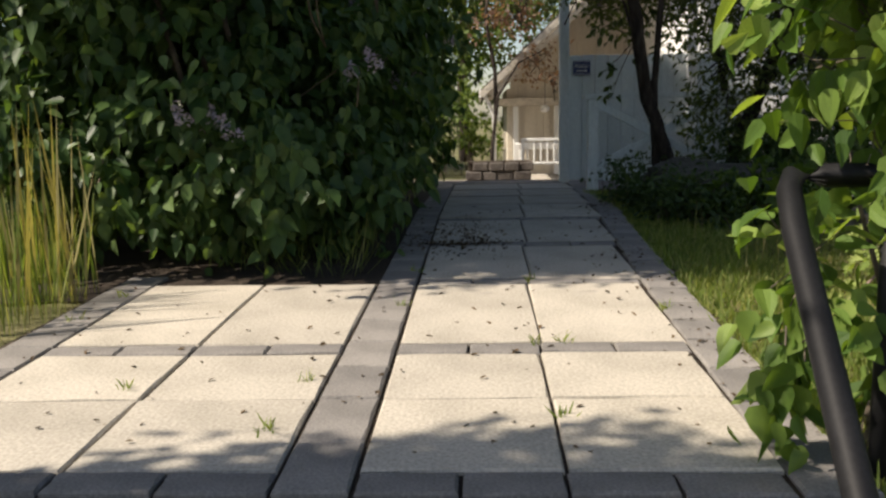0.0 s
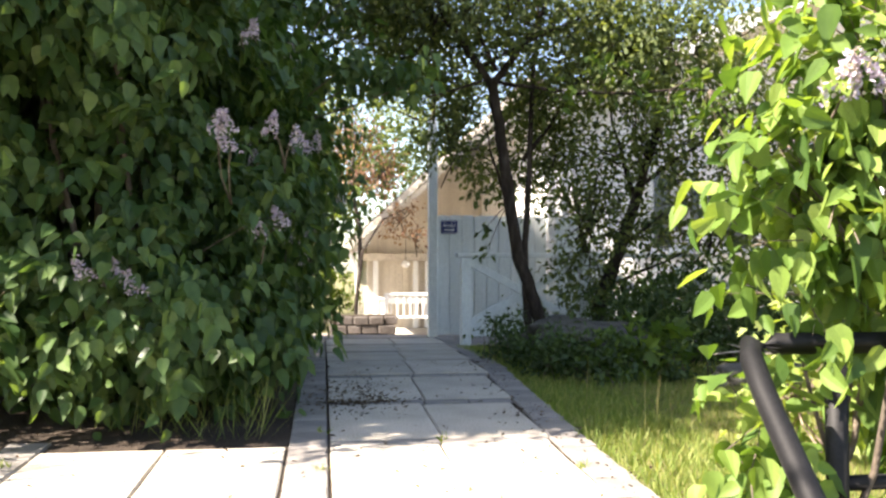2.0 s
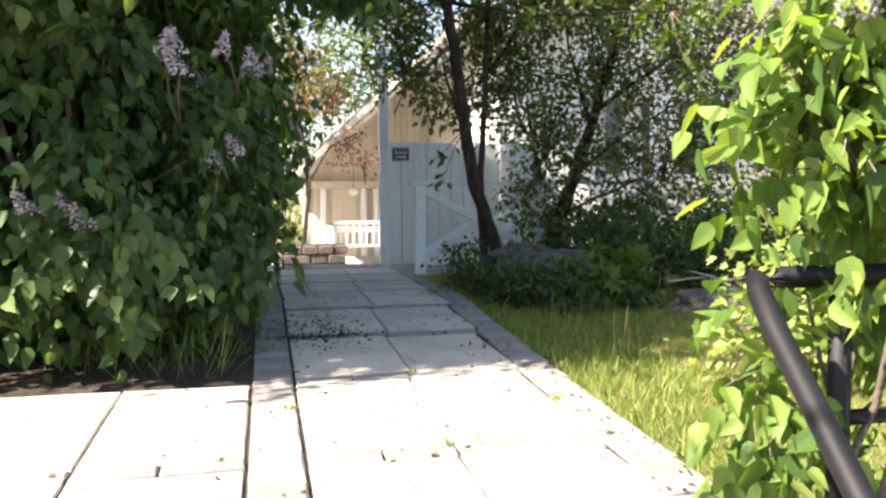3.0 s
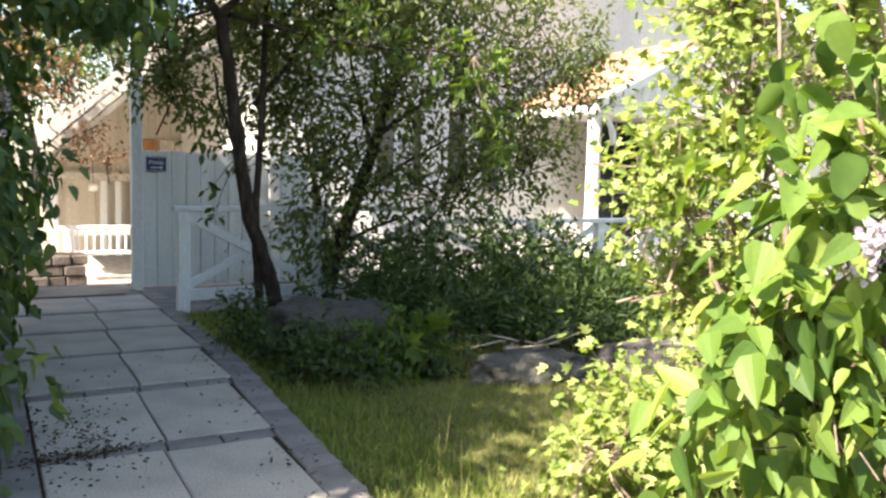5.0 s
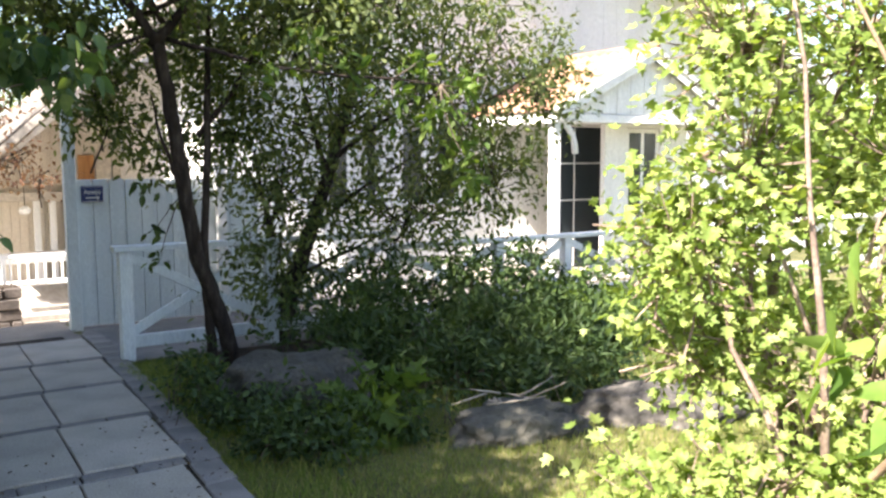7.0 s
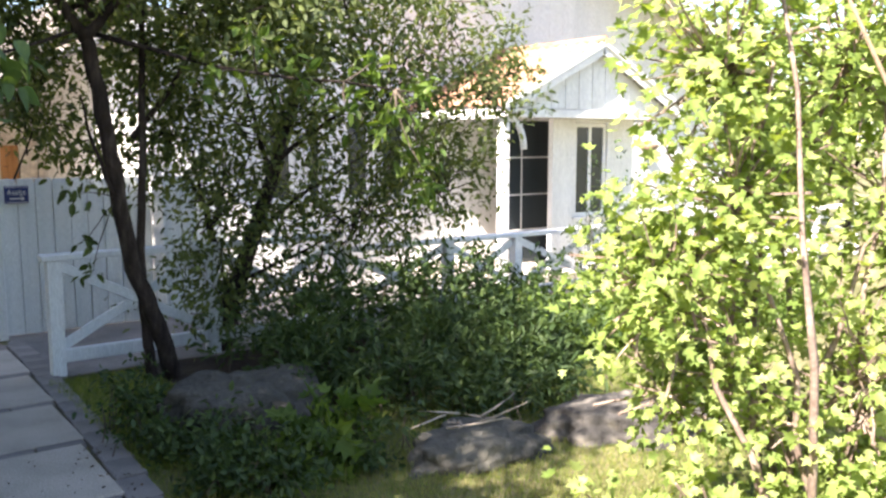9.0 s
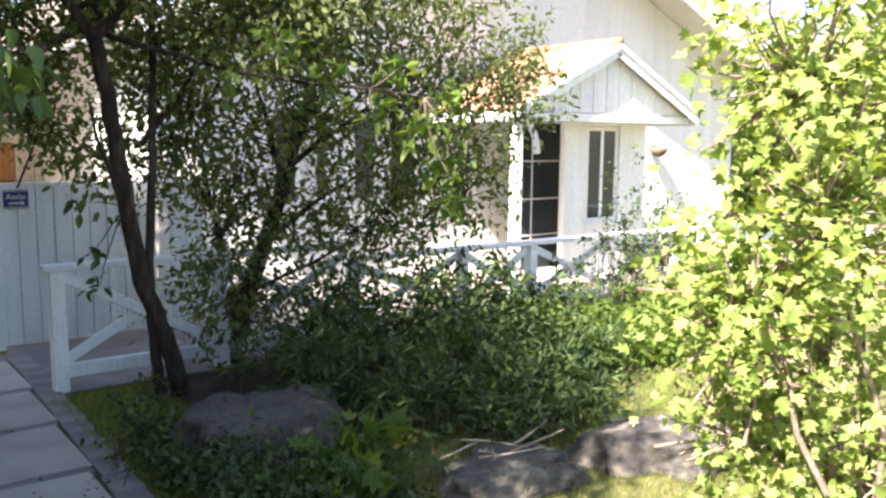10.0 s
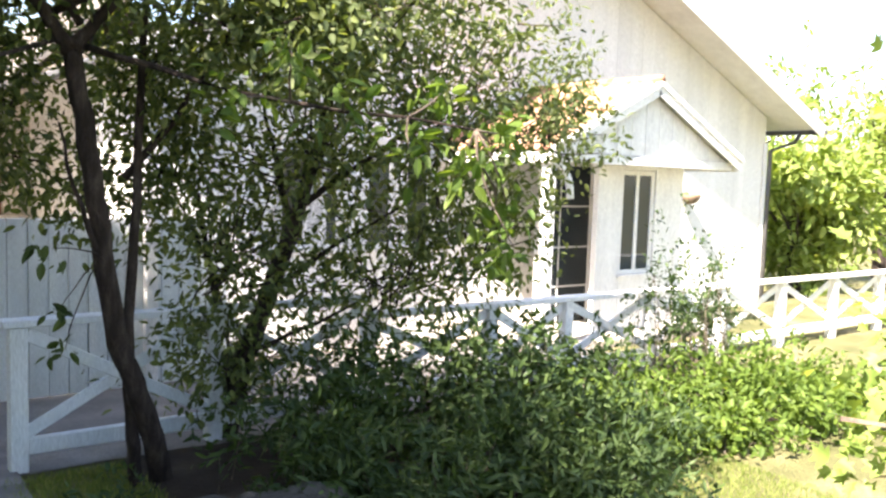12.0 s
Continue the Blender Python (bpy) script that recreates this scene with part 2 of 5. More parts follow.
def bent(a, b, rng, n=6, sway=0.08):
    a, b = Vector(a), Vector(b)
    L = (b - a).length
    pts = []
    ph = Vector((rng.uniform(-1, 1), rng.uniform(-1, 1), rng.uniform(-0.4, 0.4)))
    for i in range(n + 1):
        u = i / n
        p = a.lerp(b, u) + ph * (math.sin(u * math.pi) * sway * L)
        if 0 < i < n:
            p += Vector((rng.uniform(-1, 1), rng.uniform(-1, 1), rng.uniform(-0.5, 0.5))) * (sway * 0.22 * L)
        pts.append(p)
    return pts


# leaf outlines: half width against length, unit leaf along +y
HEART = [(0.20, 0.02), (0.33, 0.22), (0.26, 0.54), (0.09, 0.84)]
OVAL = [(0.14, 0.10), (0.24, 0.38), (0.19, 0.68), (0.06, 0.92)]
NARROW = [(0.08, 0.12), (0.13, 0.42), (0.09, 0.75)]
LOBED = [(0.20, 0.02), (0.52, 0.20), (0.26, 0.34), (0.48, 0.66), (0.16, 0.62)]
BLADE = [(0.008, 0.3), (0.006, 0.65)]


def leaves(centres, along, facing, sizes, outline, fold=0.25, curl=0.15):
    """Many leaves at once: each has two halves folded along its midrib."""
    c = np.asarray(centres, float)
    d = np.asarray(along, float)
    d = d / np.maximum(np.linalg.norm(d, axis=1, keepdims=True), 1e-6)
    f = np.asarray(facing, float)
    f = f - (f * d).sum(1, keepdims=True) * d
    f = f / np.maximum(np.linalg.norm(f, axis=1, keepdims=True), 1e-6)
    s = np.cross(d, f)
    L = np.asarray(sizes, float)[:, None]
    h = len(outline)
    local = [(0, 0, 0)]
    for sgn in (1, -1):
        local += [(sgn * x, y, fold * x - curl * y * y) for x, y in outline]
    local.append((0, 1, -curl))
    loc = np.array(local)
    V = c[:, None, :] + L[:, None, :] * (loc[None, :, 0:1] * s[:, None, :] + loc[None, :, 1:2] * d[:, None, :] + loc[None, :, 2:3] * f[:, None, :])
    k = len(loc)
    right = [0] + list(range(1, h + 1)) + [k - 1]
    left = [0, k - 1] + list(range(2 * h, h, -1))
    base = np.arange(len(c))[:, None] * k
    F = np.concatenate([base + np.array(right)[None], base + np.array(left)[None]], 0)
    return V.reshape(-1, 3), F


def leaf_mesh(name, V, F, mat, parent=None, label=""):
    me = bpy.data.meshes.new(name)
    n, k = F.shape
    me.vertices.add(len(V))
    me.vertices.foreach_set("co", V.astype(np.float32).ravel())
    me.loops.add(n * k)
    me.loops.foreach_set("vertex_index", F.astype(np.int32).ravel())
    me.polygons.add(n)
    me.polygons.foreach_set("loop_start", (np.arange(n) * k).astype(np.int32))
    me.materials.append(mat)
    me.update(calc_edges=True)
    ob = new(name, me)
    if parent is not None:
        ob.parent = parent
    if label:
        ob["label"] = label
    return ob


def crown_points(blobs, clumps, rs, shell=0.62, rough=0.28, floor=None):
    """Clump centres in a union of uneven ellipsoids (x, y, z, rx, ry, rz), most of them near the skin."""
    vol = np.array([b[3] * b[4] + b[3] * b[5] + b[4] * b[5] for b in blobs])
    pick = rs.choice(len(blobs), clumps, p=vol / vol.sum())
    B = np.array(blobs)[pick]
    u = rs.normal(size=(clumps, 3))
    u /= np.linalg.norm(u, axis=1, keepdims=True)
    r = np.where(rs.rand(clumps) < shell, rs.uniform(0.82, 1.04, clumps), rs.uniform(0.25, 0.9, clumps))
    lump = np.array([noise.noise(Vector(p * 2.1 + q[:3] * 1.7)) for p, q in zip(u, B)])
    r = r * (1 + rough * 1.6 * lump)
    P = B[:, :3] + u * B[:, 3:] * r[:, None]
    if floor is not None:
        keep = P[:, 2] > floor
        P, u = P[keep], u[keep]
    return P, u


def leaf_objects(parent, c, along, facing, sizes, pick, outline, mat):
    """Single leaves as pieces of their own that share one mesh."""
    V, F = leaves([(0, 0, 0)], [(0, 1, 0)], [(0, 0, 1)], [1.0], outline)
    me = bpy.data.meshes.new("leaf")
    me.from_pydata([tuple(q) for q in V], [], [tuple(int(i) for i in q) for q in F])
    me.materials.append(mat)
    for i in pick:
        d = Vector(along[i]).normalized()
        f = Vector(facing[i])
        f = (f - d * f.dot(d)).normalized()
        m = Matrix((d.cross(f), d, f)).transposed().to_4x4() @ Matrix.Scale(float(sizes[i]), 4)
        m.translation = Vector(c[i])
        o = new("leaf", me)
        o.parent = parent
        o.matrix_local = m


def crown(name, blobs, clumps, per, spread, size, outline, mat, parent, seed, droop=0.35, shell=0.62, rough=0.28, floor=None, fold=0.25, label="", hang=0.0, sunward=0.0, singles=0, near=(0, 0, 0), single_mat=None):
    rs = np.random.RandomState(seed)
    P, u = crown_points(blobs, clumps, rs, shell, rough, floor)
    n = len(P) * per
    base = np.repeat(P, per, 0)
    out = np.repeat(u, per, 0)
    twig = np.repeat(rs.normal(size=(len(P), 3)) * 0.7 + u + np.array([0, 0, -droop * 0.6]), per, 0)
    twig /= np.linalg.norm(twig, axis=1, keepdims=True)
    c = base + twig * (rs.uniform(-1, 1, n) * spread)[:, None] + rs.normal(size=(n, 3)) * spread * 0.38
    side = rs.normal(size=(n, 3))
    along = side * 0.9 + twig * 0.7 + out * 0.35 + np.array([0, 0, -droop])
    facing = rs.normal(size=(n, 3)) * 0.55 + out * 0.45 + np.array([0, 0, 0.8])
    if hang:
        along = side * 0.45 + out * 0.40 + np.array([0, 0, -hang])
        facing = rs.normal(size=(n, 3)) * 0.38 + out * 0.9 + np.array([0, 0, 0.55])
    if sunward:
        facing = facing + np.array(sun_way) * sunward
    sizes = size * rs.uniform(0.6, 1.25, n)
    if singles:
        order = np.argsort(np.linalg.norm(c - np.array(near), axis=1))
        leaf_objects(parent, c, along, facing, sizes, order[:singles], outline, single_mat or mat)
        rest = order[singles:]
        if len(rest) == 0:
            return None, P, u
        c, along, facing, sizes = c[rest], along[rest], facing[rest], sizes[rest]
    V, F = leaves(c, along, facing, sizes, outline, fold)
    return leaf_mesh(name, V, F, mat, parent, label), P, u


def thing(name, label, category, group="", at=(0, 0, 0), kind=""):
    e = new(name)
    e.location = at
    e.empty_display_size = 0.1
    return tagged(e, label, category, group, kind)


GROUND_Y = [-60, 1.0, 2.78, 7.5, 12.6, 15.0, 60]
GROUND_Z = [-0.74, -0.74, -0.037, 0.105, 0.0, -0.45, -0.45]


def gz(y):
    """Height of the ground: a bank up from the street, a gentle rise to a crest, then down towards the yard."""
    return float(np.interp(y, GROUND_Y, GROUND_Z))


def path_right(y):
    """The edge between the slabs and the border stones."""
    return np.interp(y, [2.9, 5, 7, 8.2, 11], [0.49, 0.54, 0.63, 0.70, 0.82])


# ---- ground ----
def build_ground():
    xs = sorted(set([-400, -150, -60, -30, -15] + [round(v, 2) for v in np.arange(-8, 16.1, 0.8)] + [25, 40, 80, 160, 400]))
    ys = sorted(set([-400, -150, -60, -20, -8] + [round(v, 2) for v in np.arange(-4, 18.1, 0.5)] + [1.0, 2.78, 12.6, 15.0, 25, 40, 80, 160, 400]))
    vs = [(x, y, gz(y) - 0.012) for y in ys for x in xs]
    w = len(xs)
    fs = [(j * w + i, j * w + i + 1, (j + 1) * w + i + 1, (j + 1) * w + i) for j in range(len(ys) - 1) for i in range(w - 1)]
    return tagged(raw("ground", vs, fs, M_GROUND), "lawn ground with thin grass and bare patches", "ground", kind="structure")


build_ground()


def sheet(name, x0, x1, y0, y1, lift, mat, label, category, edge=0.0, seed=1, n=24):
    """A patch of ground that follows the slope, with a wavering edge."""
    rs = random.Random(seed)
    vs, fs = [], []
    for j in range(n + 1):
        y = y0 + (y1 - y0) * j / n
        for i in range(n + 1):
            x = x0 + (x1 - x0) * i / n
            dx = dy = 0
            if i in (0, n):
                dx = rs.uniform(-edge, edge)
            if j in (0, n):
                dy = rs.uniform(-edge, edge)
            vs.append((x + dx, y + dy, gz(y + dy) + lift))
    for j in range(n):
        for i in range(n):
            o = j * (n + 1) + i
            fs.append((o, o + 1, o + n + 2, o + n + 1))
    return tagged(raw(name, vs, fs, mat), label, category, kind="structure")


sheet("street", -14, 14, -12, 1.0, -0.004, M_ASPHALT, "worn brownish asphalt below the steps of the path", "road", 0.0)
sheet("yard_gravel", -4.0, 7.5, 12.45, 19, 0.002, M_YARD, "pale dusty gravel of the yard", "gravel", 0.1, 6)
sheet("flowerbed", -6.5, -0.8, 4.75, 12.2, 0.0, M_SOIL, "bare dark soil under the lilac hedge", "flowerbed", 0.12, 3)
sheet("yard_path", -0.8, 0.82, 10.7, 12.5, 0.003, M_YARD, "dusty grey gravel at the end of the path", "gravel", 0.03, 7)
sheet("paved_yard", 0.90, 7.6, 9.95, 12.5, 0.001, M_PAVED, "grey worn paving behind the railing", "pavement", 0.03, 5)
sheet("flowerbed_by_fence", 1.45, 7.2, 7.8, 9.93, 0.0, M_SOIL, "shaded soil of the planting bed before the fence", "flowerbed", 0.15, 4)


def build_steps():
    st = thing("garden_steps", "grey concrete garden steps up to the paved path", "steps")
    for k in range(4):
        boxed("step", -2.24, 0.96 + 0.44 * k, -0.80, 0.62, 1.399 + 0.44 * k if k < 3 else 2.775, -0.565 + 0.174 * k, M_BAND, st, 0.012)


build_steps()

# ---- fence, gate post and rail ----
def build_fence():
    f = thing("board_fence", "tall pale blue-grey vertical board fence in the shade", "fence")
    post = boxed("post", 0.80, 11.93, -0.05, 0.92, 12.05, 2.85, M_FENCE, f, 0.008, "tall square post")
    boxed("post", 2.39, 11.88, -0.03, 2.50, 11.985, 2.25, M_WHITE, f, 0.008, "white square post")
    x = 0.925
    rng = random.Random(5)
    while x < 3.1:
        w = 0.165
        boxed("board", x, 12.0 + rng.uniform(0, 0.004), 0.03, x + w - 0.012, 12.028, 1.60 + rng.uniform(-0.006, 0.006), M_FENCE, f, 0.004)
        x += w
    boxed("backing", 0.93, 12.031, 0.04, 3.1, 12.045, 1.57, M_FENCE, f, 0)
    boxed("back_rail", 0.93, 12.047, 0.35, 3.1, 12.09, 0.45, M_FENCE, f)
    boxed("back_rail", 0.93, 12.047, 1.25, 3.1, 12.09, 1.35, M_FENCE, f)
    return f


build_fence()


def build_sign():
    s = thing("address_sign", "small dark blue enamel sign reading Ateljé above a white arrow", "sign")
    boxed("plate", 0.97, 11.985, 1.36, 1.19, 11.998, 1.535, M_BLUE, s, 0.003)
    boxed("border", 0.978, 11.983, 1.368, 1.182, 11.9852, 1.374, M_SIGNW, s, 0)
    boxed("border", 0.978, 11.983, 1.521, 1.182, 11.9852, 1.527, M_SIGNW, s, 0)
    words = bpy.data.curves.new("lettering", "FONT")
    words.body = "Atelj\u00e9"
    words.size, words.extrude, words.align_x = 0.074, 0.0015, "CENTER"
    words.resolution_u = 3
    carrier = new("lettering", words)
    me = bpy.data.meshes.new_from_object(carrier)
    bpy.data.objects.remove(carrier)
    me.materials.clear()
    me.materials.append(M_SIGNW)
    text = new("lettering", me)
    text.parent = s
    text.matrix_local = pose(1.08, 11.9815, 1.447, 90, 0, 0)
    boxed("arrow", 1.015, 11.982, 1.402, 1.13, 11.986, 1.416, M_SIGNW, s, 0)
    bm = bmesh.new()
    tri = [bm.verts.new(q) for q in ((1.125, 11.982, 1.387), (1.155, 11.982, 1.409), (1.125, 11.982, 1.431), (1.125, 11.986, 1.387), (1.155, 11.986, 1.409), (1.125, 11.986, 1.431))]
    for q in ((0, 1, 2), (5, 4, 3), (0, 3, 4, 1), (1, 4, 5, 2), (2, 5, 3, 0)):
        bm.faces.new([tri[i] for i in q])
    part("arrow_head", bm, M_SIGNW, s)
    return s


build_sign()


def build_rail():
    r = thing("deck_railing", "white wooden railing with crossed diagonal braces", "railing")
    y = 10.06
    xs = [0.97, 2.30, 3.65, 5.0, 6.0, 7.3, 8.6, 9.9, 11.2, 12.5, 13.8]
    for x in xs:
        h = 1.065 if x < 3 else 0.92
        boxed("post", x - 0.055, y - 0.055, 0.02, x + 0.055, y + 0.055, h - 0.05, M_WHITE if x > 3 else M_FENCE, r, 0.006)
    for a, b in zip(xs[:-1], xs[1:]):
        m = M_WHITE if a > 3 else M_FENCE
        h = 1.065 if a < 3 else 0.92
        boxed("top_rail", a - (0.10 if a < 1 else 0.0), y - 0.075, h - 0.048, b, y + 0.075, h, m, r, 0.006)
        boxed("bottom_rail", a + 0.057, y - 0.03, 0.16, b - 0.057, y + 0.03, 0.27, m, r, 0.006)
        beam("brace", (a + 0.05, y - 0.012, h - 0.10), (b - 0.05, y - 0.012, 0.30), 0.085, 0.022, m, r, up=(0, 1, 0))
        beam("brace", (a + 0.05, y + 0.014, 0.30), (b - 0.05, y + 0.014, h - 0.10), 0.085, 0.022, m, r, up=(0, 1, 0))
    return r


build_rail()


# ---- house with porch ----
def clad_wall(name, x0, x1, y, z0, tops, mat, parent, step=0.16, thick=0.03, gap=0.006, proud=0.005):
    """A wall of upright boards, each a piece of its own, before a closed backing; tops(x) gives the height."""
    n = max(2, int((x1 - x0) / step * 2))
    xs = [x0 + (x1 - x0) * k / n for k in range(n + 1)]
    vs, fs = [], []
    for x in xs:
        vs += [(x, y + thick + 0.002, z0), (x, y + thick + 0.05, z0), (x, y + thick + 0.05, tops(x) - 0.004), (x, y + thick + 0.002, tops(x) - 0.004)]
    for k in range(n):
        o = 4 * k
        fs += [(o + q, o + 4 + q, o + 4 + (q + 1) % 4, o + (q + 1) % 4) for q in range(4)]
    fs += [(0, 1, 2, 3), (4 * n + 3, 4 * n + 2, 4 * n + 1, 4 * n)]
    wall = raw(name, vs, fs, mat, parent)
    x, i = x0, 0
    while x < x1 - 0.02:
        a, b = x, min(x + step - gap, x1)
        za, zb = tops(a), tops(b)
        yy = y + (proud if i % 2 else 0.0)
        v = [(a, yy, z0), (b, yy, z0), (b, y + thick, z0), (a, y + thick, z0), (a, yy, za), (b, yy, zb), (b, y + thick, zb), (a, y + thick, za)]
        raw("board", v, [(0, 3, 2, 1), (4, 5, 6, 7), (0, 1, 5, 4), (1, 2, 6, 5), (2, 3, 7, 6), (3, 0, 4, 7)], mat, wall)
        x += step
        i += 1
    return wall


def window(parent, x0, x1, y, z0, z1, mullions=(), bars=(), deep=0.08):
    w = boxed("window", x0, y - 0.02, z0, x1, y + 0.012, z0 + 0.06, M_WHITE, parent, 0.004)
    boxed("frame", x0, y - 0.02, z1 - 0.06, x1, y + 0.012, z1, M_WHITE, w, 0.004)
    boxed("frame", x0, y - 0.02, z0 + 0.06, x0 + 0.06, y + 0.012, z1 - 0.06, M_WHITE, w, 0.004)
    boxed("frame", x1 - 0.06, y - 0.02, z0 + 0.06, x1, y + 0.012, z1 - 0.06, M_WHITE, w, 0.004)
    for m in mullions:
        boxed("mullion", m - 0.03, y - 0.018, z0 + 0.06, m + 0.03, y + 0.01, z1 - 0.06, M_WHITE, w, 0.003)
    for b in bars:
        boxed("glazing_bar", x0 + 0.06, y - 0.012, b - 0.012, x1 - 0.06, y + 0.006, b + 0.012, M_WHITE, w, 0.002)
    boxed("pane", x0 + 0.05, y + 0.0, z0 + 0.05, x1 - 0.05, y + 0.008, z1 - 0.05, M_GLASS, w, 0)
    boxed("sill", x0 - 0.05, y - 0.09, z0 - 0.035, x1 + 0.05, y - 0.021, z0 - 0.003, M_WHITE, w, 0.004)
    return w


def build_house():
    h = thing("house", "white-painted wooden house with a wide gabled front", "house")
    y = 13.2
    x0, x1 = 2.9, 14.3
    ridge_x, slope = 8.6, 0.43

    def top(x):
        return 3.38 + slope * (x1 - ridge_x) - slope * abs(x - ridge_x)
    clad_wall("wall", x0, x1, y, -0.7, top, M_PANEL, h, 0.30, 0.03, 0.003, 0.001)
    boxed("side_wall", x1 - 0.12, y + 0.035, -0.7, x1, y + 8, 3.30, M_PANEL, h)
    boxed("side_wall", x0, y + 0.035, -0.7, x0 + 0.12, y + 8, 3.30, M_PANEL, h)
    boxed("back_wall", x0 + 0.13, y + 7.9, -0.7, x1 - 0.13, y + 8.0, 3.30, M_PANEL, h)
    boxed("corner_board", x0 - 0.07, y - 0.035, -0.6, x0 + 0.06, y - 0.002, 3.2, M_WHITE, h)
    boxed("corner_board", x1 - 0.06, y - 0.035, -0.6, x1 + 0.05, y - 0.002, 2.9, M_WHITE, h)
    over = 0.55
    for s in (-1, 1):
        xe = ridge_x + s * (x1 - ridge_x + over)
        ze = top(x1) - slope * over
        zr = top(ridge_x)
        y0, y1 = y - 0.8, y + 8.6
        v = [(ridge_x, y0, zr + 0.02), (xe, y0, ze + 0.02), (xe, y1, ze + 0.02), (ridge_x, y1, zr + 0.02)]
        v += [(a, b, c + 0.05) for a, b, c in v]
        q = [(0, 1, 2, 3), (7, 6, 5, 4), (0, 4, 5, 1), (1, 5, 6, 2), (2, 6, 7, 3), (3, 7, 4, 0)]
        raw("soffit", v, q, M_WHITE, h, "white boarded soffit")
        v2 = [(a, b + (-0.03 if b < y else 0), c + 0.055) for a, b, c in v]
        raw("roof", v2, q, M_ROOF, h)
        beam("bargeboard", (ridge_x, y0 - 0.016, zr - 0.02), (xe + s * 0.02, y0 - 0.016, ze - 0.02), 0.24, 0.03, M_WHITE, h, up=(0, 1, 0))
        beam("gutter", (xe + s * 0.06, y0 - 0.05, ze - 0.02), (xe + s * 0.06, y1, ze - 0.02), 0.11, 0.09, M_METAL, h, 0.02, "dark grey gutter")
    xe, ze = x1 + 0.55, top(x1) - slope * 0.55
    pts = [(xe + 0.02, y - 0.35, ze - 0.05), (xe - 0.05, y - 0.3, ze - 0.2), (x1 + 0.09, y - 0.06, ze - 0.38), (x1 + 0.09, y - 0.06, -0.5)]
    v, f = tube_data(pts, [0.04] * 4, 8)
    raw("downpipe", v, f, M_METAL, h, "dark grey downpipe", True)
    # windows of the front, behind the trees
    window(h, 4.20, 5.18, y, 1.15, 2.40, (4.70,))
    window(h, 5.40, 6.66, y, 1.15, 2.40, (6.03,))
    boxed("trim_board", x0, y - 0.03, 2.47, 6.9, y - 0.004, 2.58, M_WHITE, h)
    return h


build_house()


def build_porch():
    p = thing("porch", "small white entrance porch with an orange tiled gable roof", "porch")
    yf, yw, yb = 10.95, 11.55, 13.19
    cx = 8.36
    zr, ze, half = 3.31, 2.43, 1.76
    # tiled roof: separate courses of tiles on boards
    for s in (-1, 1):
        v = [(cx, yf, zr), (cx + s * half, yf, ze), (cx + s * half, yb, ze), (cx, yb, zr)]
        v += [(a, b, c - 0.04) for a, b, c in v]
        q = [(0, 1, 2, 3), (7, 6, 5, 4), (0, 4, 5, 1), (1, 5, 6, 2), (2, 6, 7, 3), (3, 7, 4, 0)]
        roof = raw("roof", v, q, M_WHITE, p)
        run = math.hypot(half, zr - ze)
        ang = math.atan2(zr - ze, half)
        nc = 6
        tv, tf = [], []
        prof = [(-0.5, 0.02), (-0.3, 0.042), (-0.08, 0.038), (0.1, 0.012), (0.3, 0.004), (0.5, 0.018)]
        L = run / nc
        for k, (u, z) in enumerate(prof):
            tv += [(u * 0.2, 0.0, z + 0.030), (u * 0.2, -L * 1.12, z), (u * 0.2, 0.0, z + 0.014), (u * 0.2, -L * 1.12, z - 0.016)]
        for k in range(len(prof) - 1):
            a, b = 4 * k, 4 * k + 4
            tf += [(a, a + 1, b + 1, b), (a + 2, b + 2, b + 3, a + 3), (a + 1, a + 3, b + 3, b + 1)]
        me = bpy.data.meshes.new("tile")
        me.from_pydata(tv, [], tf)
        me.materials.append(M_TILE)
        ny = int((yb - yf) / 0.2)
        for c in range(nc):
            for j in range(ny):
                o = new("tile", me)
                d = L * c
                pos = Vector((cx + s * math.cos(ang) * d, yf + 0.1 + j * 0.2, zr - math.sin(ang) * d + 0.006))
                ydir = Vector((-s * math.cos(ang), 0, math.sin(ang)))
                zdir = Vector((s * math.sin(ang), 0, math.cos(ang)))
                xdir = ydir.cross(zdir)
                m = Matrix((xdir, ydir, zdir)).transposed().to_4x4()
                m.translation = pos
                o.parent = roof
                o.matrix_local = m
        beam("bargeboard", (cx, yf - 0.02, zr - 0.06), (cx + s * (half + 0.03), yf - 0.02, ze - 0.06), 0.17, 0.03, M_WHITE, p, up=(0, 1, 0))
        beam("bargeboard", (cx, yf - 0.045, zr + 0.0), (cx + s * (half + 0.04), yf - 0.045, ze + 0.0), 0.06, 0.03, M_WHITE, p, up=(0, 1, 0))
        beam("eave_board", (cx + s * half, yf, ze - 0.10), (cx + s * half, yb - 0.01, ze - 0.10), 0.03, 0.12, M_WHITE, p)
    v, f = tube_data([(cx, yf - 0.05, zr + 0.05), (cx, yb, zr + 0.05)], [0.06, 0.06], 8)
    raw("ridge_tile", v, f, M_TILE, p, "", True)
    # boarded gable
    g = clad_wall("gable", cx - half + 0.12, cx + half - 0.12, yf + 0.10, ze - 0.02, lambda x: zr - 0.10 - (zr - ze) / half * abs(x - cx), M_PANEL, p, 0.13, 0.025)
    boxed("tie_beam", cx - half + 0.02, yf + 0.08, ze - 0.14, cx + half - 0.02, yf + 0.16, ze - 0.03, M_WHITE, p)
    boxed("ceiling", cx - half + 0.04, yf + 0.17, ze - 0.12, cx + half - 0.04, yb - 0.01, ze - 0.08, M_PANEL, p)
    # entrance box: front wall with a tall window, dark doorway at its side
    wx0, wx1 = 8.02, 9.74
